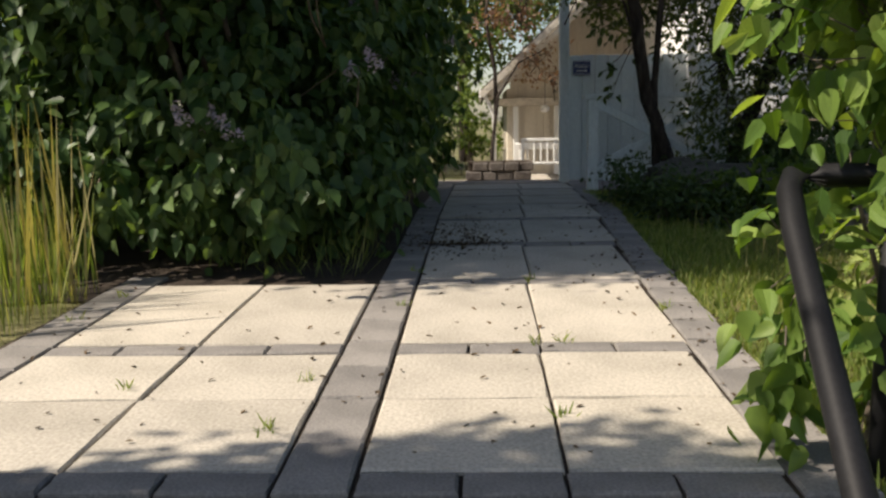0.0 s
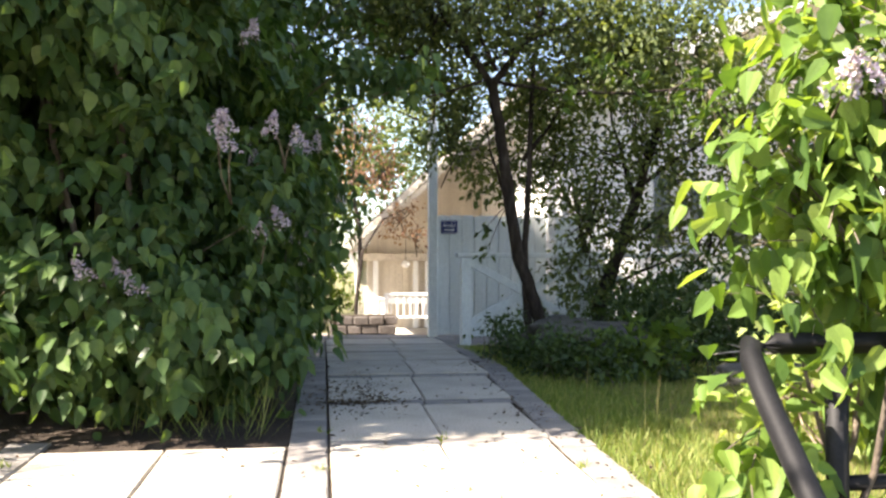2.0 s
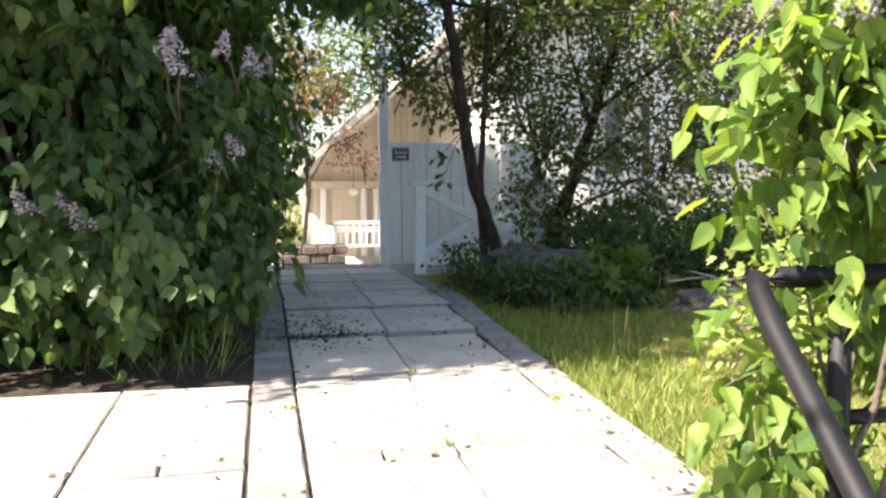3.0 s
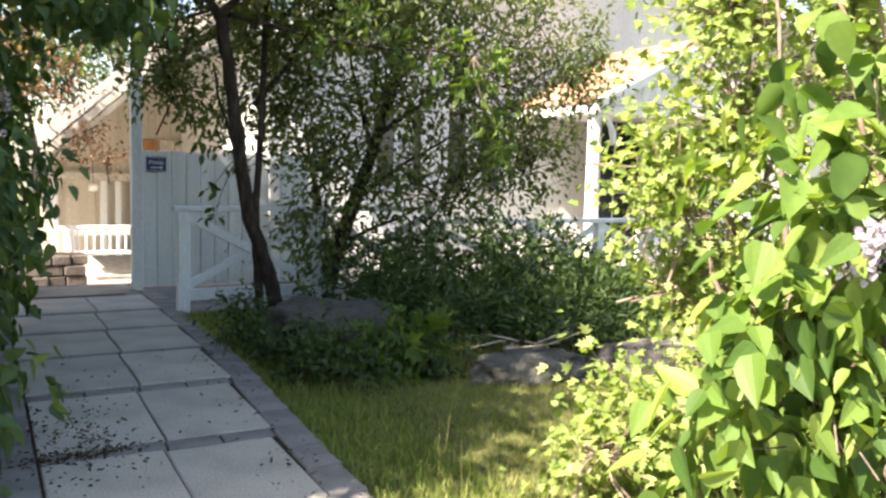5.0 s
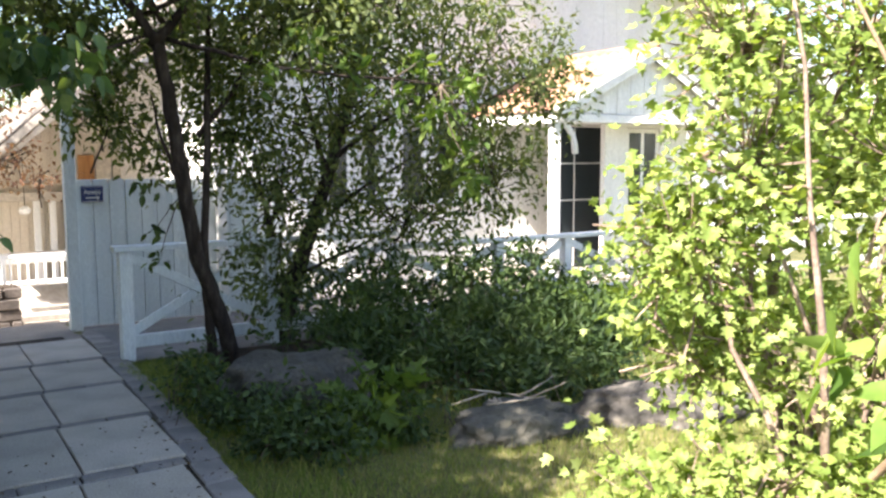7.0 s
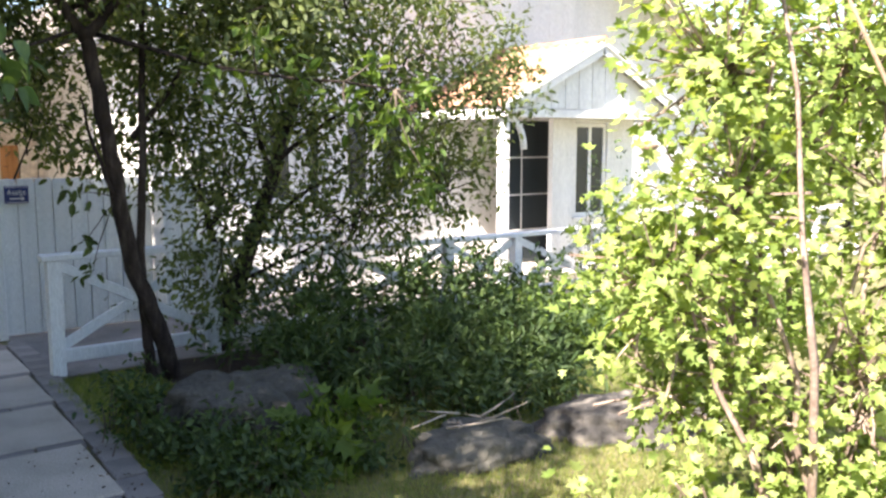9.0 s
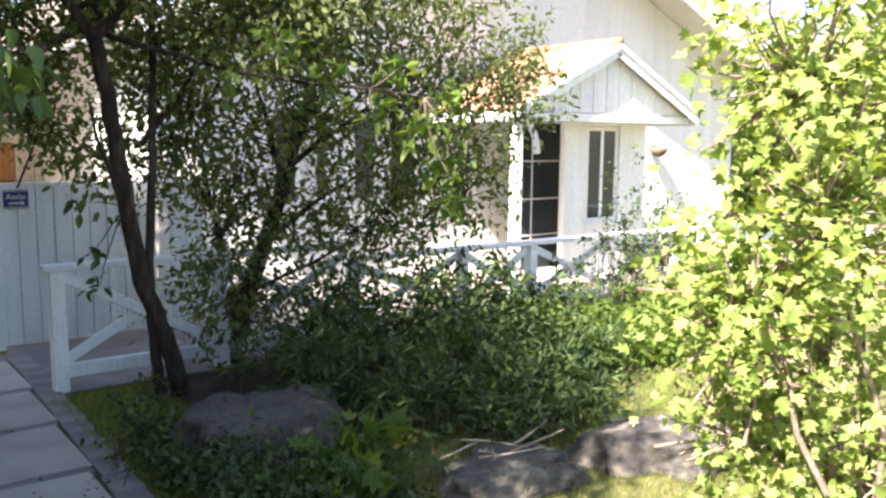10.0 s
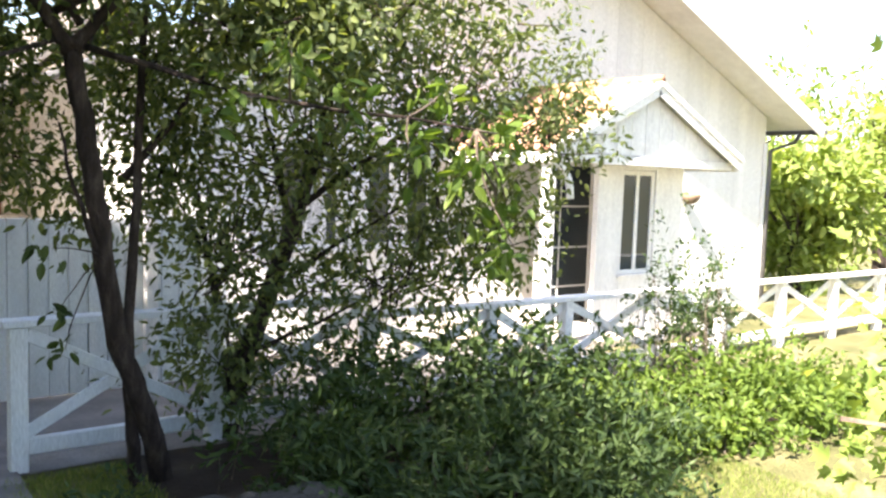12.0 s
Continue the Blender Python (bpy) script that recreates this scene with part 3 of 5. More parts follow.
    boxed("wall", wx0, yw, 0.0, 8.47, yw + 0.10, ze - 0.13, M_WHITE, p)
    boxed("wall", 9.16, yw, 0.0, wx1, yw + 0.10, ze - 0.13, M_WHITE, p)
    boxed("wall", 8.472, yw, 0.0, 9.158, yw + 0.10, 0.82, M_WHITE, p)
    boxed("wall", 8.472, yw, 2.25, 9.158, yw + 0.10, ze - 0.13, M_WHITE, p)
    window(p, 8.475, 9.155, yw + 0.05, 0.86, 2.24, (8.815,))
    boxed("wall", wx1 - 0.1, yw + 0.102, 0.0, wx1, yb - 0.01, ze - 0.13, M_WHITE, p)
    boxed("floor", 6.7, yf + 0.15, -0.02, 9.8, yb - 0.01, 0.12, M_DECK, p)
    # open side with glazed door frame
    yd = 12.3
    d = boxed("door", 7.80, yd, 0.13, 8.66, yd + 0.03, 2.28, M_GLASS, p, 0, "dark glazed door")
    boxed("jamb", 7.69, yd - 0.03, 0.121, 7.798, yd + 0.05, 2.28, M_WHITE, d)
    boxed("jamb", 8.662, yd - 0.03, 0.121, 8.80, yd + 0.05, 2.28, M_WHITE, d)
    for z in (0.62, 1.16, 1.72):
        boxed("glazing_bar", 7.80, yd - 0.012, z, 8.66, yd - 0.002, z + 0.022, M_WHITE, d, 0.002)
    boxed("glazing_bar", 8.08, yd - 0.014, 0.14, 8.102, yd - 0.003, 2.27, M_WHITE, d, 0.002)
    # posts with a curved bracket
    for x in (6.70,):
        boxed("post", x - 0.06, yf + 0.1, 0.0, x + 0.06, yf + 0.22, ze - 0.14, M_WHITE, p)
    for x, s in ((6.76, 1),):
        pts = [(x + s * 0.30 * math.sin(a), yf + 0.16, ze - 0.14 - 0.42 * (1 - math.cos(a)) - 0.0) for a in np.linspace(math.pi / 2, 0, 6)]
        v, f = tube_data(pts, [0.045] * 6, 6)
        raw("bracket", v, f, M_WHITE, p, "", True)
    return p


build_porch()


def build_wall_lamp():
    w = thing("wall_lamp", "half-round copper-coloured lamp on the white house wall", "lamp")
    bm = bmesh.new()
    bmesh.ops.create_uvsphere(bm, u_segments=16, v_segments=10, radius=0.17, matrix=pose(11.9, 13.02, 1.92))
    bmesh.ops.delete(bm, geom=[v for v in bm.verts if v.co.z > 1.94], context="VERTS")
    bmesh.ops.solidify(bm, geom=bm.faces[:], thickness=0.012)
    part("bowl", bm, M_WOOD, w, "", True)
    boxed("arm", 11.87, 13.1, 1.90, 11.93, 13.19, 1.96, M_METAL, w)
    return w


build_wall_lamp()


# ---- outbuilding beyond the fence ----
def build_annex():
    a = thing("annex", "cream-coloured timber annex with a steep overhanging roof", "annex")
    y = 17.0
    xe, ze = -0.06, 1.28
    xr = 3.2
    zr = ze + (xr - xe) * 0.92
    k = 0.92
    yw = y + 2.3
    clad_wall("wall", 0.45, 6.0, yw, -0.65, lambda x: ze + (x - xe) * k - 0.06 if x < xr else zr - (x - xr) * k, M_CREAM, a, 0.14)
    boxed("side_wall", 0.38, yw + 0.04, -0.65, 0.48, y + 6, 1.45, M_CREAM, a)
    boxed("beam", 0.2, yw - 0.22, 1.08, 4.5, yw - 0.08, 1.24, M_SOFFIT, a)
    for x in (0.50, 1.36, 1.62, 1.90):
        boxed("pillar", x, yw - 0.2, -0.65, x + 0.11, yw - 0.1, 1.077, M_WHITE, a)
    bm = bmesh.new()
    bmesh.ops.create_uvsphere(bm, u_segments=12, v_segments=8, radius=0.09)
    for q in bm.verts:
        q.co = Vector((1.05 + q.co.x, y + 0.6 + q.co.y, 1.0 + q.co.z * 0.8))
    lantern = part("hanging_lantern", bm, M_WHITE, a, "round white lantern under the eaves", True)
    v, f = tube_data([(1.05, y + 0.6, 1.07), (1.05, y + 0.6, ze + (1.05 - xe) * k)], [0.006, 0.006], 5)
    raw("cord", v, f, M_BLACK, lantern)
    for i in range(36):
        yy = y - 1.15 + i * 0.13
        v = [(xe, yy, ze), (xe, yy + 0.122, ze), (xr, yy + 0.122, zr), (xr, yy, zr)]
        v += [(p, q, r + 0.03) for p, q, r in v]
        f = [(0, 1, 2, 3), (7, 6, 5, 4), (0, 4, 5, 1), (1, 5, 6, 2), (2, 6, 7, 3), (3, 7, 4, 0)]
        raw("soffit_board", v, f, M_SOFFIT, a)
    v = [(xe - 0.12, y - 1.2, ze - 0.08), (xe - 0.12, y + 6.5, ze - 0.08), (xr, y + 6.5, zr + 0.03), (xr, y - 1.2, zr + 0.03)]
    v += [(p, q, r + 0.10) for p, q, r in v]
    f = [(0, 1, 2, 3), (7, 6, 5, 4), (0, 4, 5, 1), (1, 5, 6, 2), (2, 6, 7, 3), (3, 7, 4, 0)]
    raw("roof", [(p, q, r + 0.035) for p, q, r in v], f, M_ROOF, a)
    v = [(xr + 0.004, y - 1.2, zr + 0.1), (xr + 0.004, y + 6.5, zr + 0.1), (xr + 3.4, y + 6.5, zr - 3.0), (xr + 3.4, y - 1.2, zr - 3.0)]
    v += [(p, q, r + 0.10) for p, q, r in v]
    raw("roof", v, f, M_ROOF, a)
    beam("bargeboard", (xe - 0.13, y - 1.22, ze - 0.06), (xr, y - 1.22, zr + 0.07), 0.10, 0.03, M_SOFFIT, a, up=(0, 1, 0))
    for q in (0.0, 3.3):
        beam("rafter", (xe + 0.05, y - 1.12 + q, ze - 0.06), (xr, y - 1.12 + q, zr - 0.06), 0.08, 0.14, M_CREAM, a, up=(0, 1, 0))
    beam("fascia", (xe - 0.14, y - 1.2, ze - 0.02), (xe - 0.14, y + 6.5, ze - 0.02), 0.03, 0.14, M_WHITE, a)
    v, f = tube_data([(xe - 0.06, y - 0.9, ze - 0.05), (0.05, y - 0.5, 0.9), (0.05, y - 0.4, -0.6)], [0.035] * 3, 8)
    raw("downpipe", v, f, M_WHITE, a, "", True)
    for i in range(3):
        boxed("door_panel", 2.16 + i * 0.30, yw - 0.07, 0.3, 2.44 + i * 0.30, yw - 0.006, 1.90, M_ORANGE if i == 0 else M_SOFFIT, a)
    return a


build_annex()


def build_table():
    t = thing("garden_table", "white slatted garden table in the sunny yard", "table")
    z = -0.36
    for i in range(6):
        boxed("slat", 0.45, 16.3 + i * 0.13, z + 0.70, 1.75, 16.3 + i * 0.13 + 0.115, z + 0.73, M_WHITE, t)
    for x in (0.52, 1.62):
        for y in (16.35, 16.98):
            boxed("leg", x, y, z, x + 0.06, y + 0.06, z + 0.698, M_WHITE, t)
    boxed("apron", 0.59, 16.36, z + 0.63, 1.61, 16.38, z + 0.698, M_WHITE, t)
    b = thing("garden_bench", "white slatted garden bench beside the table", "bench")
    for i in range(4):
        boxed("slat", 0.5, 15.55 + i * 0.11, z + 0.40, 1.7, 15.55 + i * 0.11 + 0.095, z + 0.425, M_WHITE, b)
    boxed("top_rail", 0.48, 15.505, z + 0.80, 1.72, 15.54, z + 0.85, M_WHITE, b)
    for i in range(10):
        boxed("back_slat", 0.58 + i * 0.112, 15.512, z + 0.428, 0.61 + i * 0.112, 15.53, z + 0.798, M_WHITE, b)
    for x in (0.49, 1.65):
        boxed("leg", x, 15.505, z, x + 0.05, 15.54, z + 0.798, M_WHITE, b)
        boxed("leg", x, 15.9, z, x + 0.05, 15.95, z + 0.398, M_WHITE, b)


build_table()


def build_planter():
    p = thing("stone_planter", "low brown stone planter in the yard", "planter")
    rng = random.Random(4)
    for r in range(4):
        x = -0.45 + (0.12 if r % 2 else 0.0)
        while x < 0.60:
            w = rng.uniform(0.2, 0.3)
            boxed("stone", x, 14.75 + rng.uniform(0, 0.03), -0.46 + r * 0.15, min(x + w, 0.66) - 0.012, 15.15, -0.32 + r * 0.15, M_ROCKB, p, 0.018)
            x += w
    boxed("core", -0.40, 14.83, -0.50, 0.60, 15.1, 0.105, M_SOIL, p)
    boxed("soil", -0.42, 14.8, 0.11, 0.60, 15.1, 0.145, M_SOIL, p)


build_planter()
tagged(boxed("wooden_deck", 0.30, 15.35, -0.50, 5.5, 19.25, -0.361, M_DECK), "weathered wooden deck before the annex", "deck")


# ---- black steel railing at the path's edge ----
def build_black_rail():
    r = thing("steel_handrail", "black painted tubular steel handrail at the path edge", "handrail")
    v, f = tube_data([(0.325, 1.76, -0.42), (0.327, 1.77, -0.26), (0.335, 1.85, -0.15), (0.386, 2.33, 0.236), (0.435, 2.78, 0.595), (0.452, 2.87, 0.665), (0.475, 2.92, 0.692), (0.55, 2.935, 0.695), (1.9, 3.0, 0.69)], [0.028] * 9, 14)
    raw("rail", v, f, M_BLACK, r, "bent black tube", True)
    for x, y, top in ((0.72, 2.945, 0.685), (1.5, 2.98, 0.68)):
        v, f = tube_data([(x, y, gz(y) - 0.03), (x, y, top)], [0.028, 0.028], 12)
        raw("post", v, f, M_BLACK, r, "", True)
    v, f = tube_data([(0.72, 2.945, 0.34), (1.9, 3.0, 0.33)], [0.02, 0.02], 10)
    raw("lower_rail", v, f, M_BLACK, r, "", True)


build_black_rail()


# ---- boulders ----
def boulder(name, label, at, size, mat, seed, turn=0.0):
    bm = bmesh.new()
    bmesh.ops.create_icosphere(bm, subdivisions=5, radius=1.0)
    o = Vector((seed * 3.1, seed * 1.7, seed * 0.9))
    for v in bm.verts:
        p = v.co.normalized()
        k = 1 + 0.30 * noise.noise(p * 1.3 + o) + 0.16 * noise.noise(p * 2.9 + o) + 0.06 * noise.noise(p * 7 + o) + 0.025 * noise.noise(p * 17 + o)
        c = noise.voronoi(p * 1.6 + o)[0]
        k *= 1 - 0.10 * max(0, 0.35 - (c[1] - c[0])) / 0.35
        q = p * k
        if q.z > 0.55:
            q.z = 0.55 + (q.z - 0.55) * 0.45
        v.co = Vector((q.x * size[0], q.y * size[1], q.z * size[2]))
    bmesh.ops.transform(bm, matrix=Matrix.Translation(at) @ Matrix.Rotation(turn, 4, "Z"), verts=bm.verts)
    return tagged(part(name, bm, mat, None, "", True), label, "boulder")


boulder("boulder", "rounded grey boulder in the shade beside the path", (1.64, 7.84, 0.11), (0.54, 0.38, 0.49), M_ROCK2, 2)
boulder("boulder", "low dark rock in the shaded planting bed", (2.66, 6.62, 0.03), (0.54, 0.32, 0.28), M_ROCK2, 4, 0.1)
boulder("boulder", "sunlit cracked grey rock lying in the grass", (3.72, 6.33, 0.06), (0.62, 0.34, 0.30), M_ROCK, 7, -0.42)


# ---- shrubs and trees ----
def stems(parent, foot, tips, r0, r1, mat, seed, name="stem", sides=6, n=6, sway=0.07):
    rng = random.Random(seed)
    for k, tip in enumerate(tips):
        a = Vector(foot) + Vector((rng.uniform(-0.12, 0.12), rng.uniform(-0.12, 0.12), -0.03))
        pts = bent(a, tip, rng, n, sway)
        v, f = tube_data(pts, [r0 + (r1 - r0) * (i / n) for i in range(n + 1)], sides, 0.12, rng)
        raw(name, v, f, mat, parent, "", True)


def twigs(parent, P, u, count, length, mat, seed, radius=0.005, inward=True, name="twig_growth"):
    """Fine bare shoots that run from inside the crown to its leaf clumps."""
    rs = np.random.RandomState(seed)
    rng = random.Random(seed)
    idx = rs.choice(len(P), min(count, len(P)), replace=False)
    lst = []
    for i in idx:
        b = Vector(P[i])
        a = b - Vector(u[i]) * length * rng.uniform(0.6, 1.3) - Vector((0, 0, rng.uniform(0.0, 0.5) * length))
        lst.append(tube_data(bent(a, b, rng, 4, 0.10), [radius * 1.6, radius * 1.4, radius * 1.1, radius * 0.9, radius * 0.5], 4))
    v, f = joined(lst)
    return tagged(raw(name, v, f, mat, parent), kind="stuff")


def panicle(parent, at, rng, size=0.13):
    """A lilac flower head: many small florets in a cone."""
    rs = np.random.RandomState(rng.randrange(10 ** 6))
    n = 130
    h = rs.uniform(0, 1, n)
    a = rs.uniform(0, 2 * math.pi, n)
    r = size * 0.42 * (1 - h * 0.85) * rs.uniform(0.55, 1.05, n)
    lean = np.array([rng.uniform(-0.5, 0.5), rng.uniform(-0.6, 0.1), 0.8])
    c = np.array(at) + np.outer(h * size, lean) + np.stack([np.cos(a) * r, np.sin(a) * r, rs.normal(size=n) * 0.01], 1)
    out = np.stack([np.cos(a), np.sin(a), rs.normal(size=n) * 0.5 + 0.3], 1)
    V, F = leaves(c, out + rs.normal(size=(n, 3)) * 0.7, rs.normal(size=(n, 3)) + out, rs.uniform(0.012, 0.022, n), HEART, 0.3)
    return tagged(leaf_mesh("flower_head", V, F, M_FLOWER, parent, "pale purple lilac flowers"), kind="stuff")


def lilac(label, foot, blobs, clumps, seed, flowers=(), mat=None, size=0.100, per=13, floor=0.18, group="lilac hedge", nstems=7, spread=0.13, shell=0.7, singles=0, thick=0.03):
    b = thing("lilac_bush", label, "bush", group)
    mat = mat or M_LILAC
    ob, P, u = crown("crown", blobs, clumps, per, spread, size, HEART, mat, b, seed, 0.55, shell, 0.48, floor, hang=0.75, singles=singles, near=(0.1, 2.3, 0.9), single_mat=M_LEAF1)
    rng = random.Random(seed)
    tips = [P[rng.randrange(len(P))] * 0.75 + np.array(blobs[k % len(blobs)][:3]) * 0.25 for k in range(nstems)]
    stems(b, foot, tips, thick, thick * 0.33, M_TWIG, seed + 1)
    twigs(b, P, u, 160, 0.35 if thick > 0.02 else 0.22, M_TWIG, seed + 2, 0.13 * thick)
    for fl in flowers:
        near = P[np.argmin(np.linalg.norm(P - np.array(fl) - np.array([0, 0.25, -0.15]), axis=1))]
        v, f = tube_data(bent(near, fl, rng, 3, 0.06), [0.006, 0.005, 0.004, 0.003], 5)
        raw("flower_stem", v, f, M_TWIG, b, "", True)
        for k in range(rng.randint(1, 2)):
            panicle(b, (fl[0] + rng.uniform(-0.05, 0.05), fl[1] + rng.uniform(-0.04, 0.04), fl[2] - 0.05 + rng.uniform(-0.03, 0.03)), rng)
    return b


# Hedge tops reach above view, with clumps added to shade path and fence.
lilac("dense dark green lilac bush with pale purple flowers", (-1.9, 6.4, 0), [(-1.65, 6.25, 1.0, 0.90, 1.05, 0.95), (-2.0, 6.3, 2.1, 1.15, 1.15, 1.1), (-1.9, 5.55, 3.1, 1.3, 1.15, 0.9), (-1.55, 6.1, 0.55, 0.85, 0.9, 0.45), (-2.3, 5.40, 2.35, 1.0, 0.80, 0.70)], 2150, 11,
      [(-1.62, 5.2, 0.86), (-1.46, 5.2, 0.83), (-1.08, 5.3, 1.65), (-1.02, 5.3, 1.53), (-0.84, 5.65, 1.65), (-0.73, 5.72, 1.64), (-0.87, 5.6, 1.13), (-0.76, 5.7, 1.19), (-0.97, 5.5, 2.15)])
lilac("dense dark green lilac bush hanging over the paving", (-3.2, 6.3, 0), [(-3.0, 6.3, 1.1, 1.15, 1.2, 1.05), (-3.3, 6.4, 2.4, 1.4, 1.3, 1.4), (-3.4, 6.2, 3.8, 1.5, 1.7, 1.0), (-2.7, 6.0, 0.6, 1.0, 0.95, 0.5)], 1500, 12, [(-2.3, 5.35, 2.2)])
hedge = lilac("tall lilac bush with a few flower heads", (-1.75, 8.0, 0), [(-1.65, 7.9, 1.3, 0.92, 1.2, 1.25), (-1.02, 7.5, 1.55, 0.60, 0.9, 1.05), (-1.1, 8.2, 2.6, 0.7, 0.9, 0.8), (-1.8, 8.1, 2.6, 1.1, 1.3, 1.2), (-1.9, 8.0, 3.9, 1.3, 1.4, 0.9)], 1900, 13, [(-1.1, 6.65, 1.75), (-1.04, 6.65, 1.62), (-0.72, 6.9, 1.76), (-0.6, 7.0, 1.76), (-0.47, 7.3, 1.4), (-0.82, 6.9, 1.1), (-0.62, 7.1, 1.17), (-0.8, 7.0, 2.4)])
rs_shoot = random.Random(19)
crown("drooping_shoot", [(-0.02, 7.12, 2.34, 0.24, 0.26, 0.20), (-0.35, 7.2, 2.4, 0.3, 0.3, 0.25)], 34, 8, 0.10, 0.105, HEART, M_LILAC, hedge, 91, 0.5, 0.4, 0.4, hang=0.75)
for tip in [(0.12, 7.05, 2.25), (-0.05, 7.25, 2.42), (-0.3, 7.0, 2.45)]:
    v, f = tube_data(bent((-1.2, 7.7, 1.9), tip, rs_shoot, 5, 0.06), [0.012, 0.010, 0.008, 0.006, 0.004, 0.003], 6)
    raw("stem", v, f, M_TWIG, hedge, "", True)
lilac("tall lilac bush beside the path", (-1.6, 10.0, 0), [(-1.5, 9.9, 1.4, 0.90, 1.2, 1.35), (-1.6, 10.2, 2.7, 1.0, 1.3, 1.1), (-1.9, 9.8, 4.0, 1.2, 1.4, 0.8)], 1100, 14, [(-0.7, 9.0, 1.0), (-0.7, 9.4, 1.6)])
lilac("lilac bush at the yard end of the hedge", (-1.7, 12.0, 0), [(-1.6, 12.0, 1.2, 0.85, 1.1, 1.2), (-2.4, 12.2, 2.0, 1.2, 1.2, 1.4), (-1.7, 11.3, 3.3, 1.0, 1.3, 1.3)], 900, 15)
lilac("deep lilac bush at the back of the hedge", (-4.6, 7.0, 0), [(-4.6, 6.9, 1.5, 1.3, 1.5, 1.5), (-4.4, 7.4, 3.0, 1.4, 1.5, 1.1), (-3.2, 8.6, 2.2, 1.3, 1.5, 2.0)], 520, 16)
# Out-of-view bush, placed so its shadow falls on the near paving.
lilac("unseen lilac bush by the street, added to shade the paving", (-3.6, 1.7, -0.46), [(-3.5, 1.85, 1.5, 0.7, 0.42, 1.3), (-3.4, 1.85, 2.9, 0.8, 0.38, 0.9), (-3.4, 1.85, 3.6, 0.8, 0.36, 0.5)], 520, 17)

# young lilac through the handrail
lilac("young lilac shrub with large bright leaves growing through the handrail", (0.80, 3.08, -0.04),
      [(0.54, 3.01, 0.36, 0.14, 0.09, 0.34), (0.70, 2.97, 1.02, 0.26, 0.11, 0.38), (0.89, 2.95, 1.38, 0.34, 0.13, 0.42), (1.08, 3.07, 0.55, 0.30, 0.10, 0.48)], 185, 21,
      [(0.72, 2.85, 1.36)], M_LILAC2, 0.086, 9, -0.02, "", 6, 0.10, 0.5, 300, 0.012)


def lawn_shrub():
    b = thing("sunlit_shrub", "large airy shrub with yellow-green leaves and bare twigs in full sun", "shrub")
    blobs = [(2.15, 4.85, 1.42, 0.40, 0.32, 0.32), (2.20, 4.55, 0.42, 0.42, 0.32, 0.34), (1.95, 4.65, 0.42, 0.34, 0.28, 0.30), (1.62, 4.62, 0.32, 0.26, 0.26, 0.26), (2.48, 4.75, 1.0, 0.32, 0.30, 0.35), (2.28, 4.9, 0.95, 0.20, 0.20, 0.25), (2.15, 4.8, 1.55, 0.34, 0.32, 0.34), (2.42, 4.7, 1.80, 0.42, 0.40, 0.40), (2.45, 4.8, 2.35, 0.46, 0.40, 0.40), (2.80, 4.35, 1.0, 0.50, 0.46, 0.60), (2.85, 4.4, 0.4, 0.55, 0.46, 0.38), (3.05, 4.6, 2.35, 0.55, 0.5, 0.55), (2.45, 4.15, 0.30, 0.36, 0.34, 0.28), (3.15, 4.4, 1.7, 0.42, 0.42, 0.5)]
    ob, P, u = crown("crown", blobs, 1120, 10, 0.13, 0.055, LOBED, M_BRIGHT, b, 31, 0.15, 0.55, 0.62, 0.05, sunward=0.8)
    rng = random.Random(5)
    tips = [P[rng.randrange(len(P))] for k in range(14)]
    stems(b, (2.65, 4.55, 0), tips, 0.024, 0.006, M_SHOOT, 32, sway=0.12)
    for tip in ((1.98, 4.12, 2.5), (2.75, 4.3, 2.7)):
        v, f = tube_data(bent((2.62, 4.5, -0.03), tip, rng, 7, 0.15), [0.017, 0.017, 0.016, 0.015, 0.013, 0.011, 0.008, 0.005], 8, 0.08, rng)
        raw("stem", v, f, M_WOOD, b, "bare reddish-brown stem", True)
    twigs(b, P, u, 620, 0.40, M_SHOOT, 33, 0.0045)
    return b


lawn_shrub()


def tree(label, trunks, limbs, blobs, clumps, per, size, outline, mat, seed, spread=0.2, shell=0.5, rough=0.4, droop=0.3, twigcount=200, bark=None):
    t = thing("garden_tree", label, "tree")
    rng = random.Random(seed)
    for pts, r0, r1 in trunks:
        n = len(pts) - 1
        dense, rad = [], []
        for i in range(n):
            a, b = Vector(pts[i]), Vector(pts[i + 1])
            for k in range(4):
                q = a.lerp(b, k / 4)
                dense.append(q + Vector((rng.uniform(-1, 1), rng.uniform(-1, 1), 0)) * 0.010)
                rad.append(r0 + (r1 - r0) * ((i + k / 4) / n))
        dense.append(Vector(pts[-1]))
        rad.append(r1)
        rad[0] *= 1.25
        v, f = tube_data(dense, rad, 12, 0.06, rng)
        raw("trunk", v, f, bark or M_BARK, t, "", True)
    for a, b, r0, r1 in limbs:
        pts = bent(a, b, rng, 7, 0.06)
        v, f = tube_data(pts, [r0 + (r1 - r0) * i / 7 for i in range(8)], 7, 0.08, rng)
        raw("limb", v, f, bark or M_BARK, t, "", True)
    ob, P, u = crown("crown", blobs, clumps, per, spread, size, outline, mat, t, seed, droop, shell, rough)
    twigs(t, P, u, twigcount, 0.5, bark or M_BARK, seed + 1, 0.005)
    return t


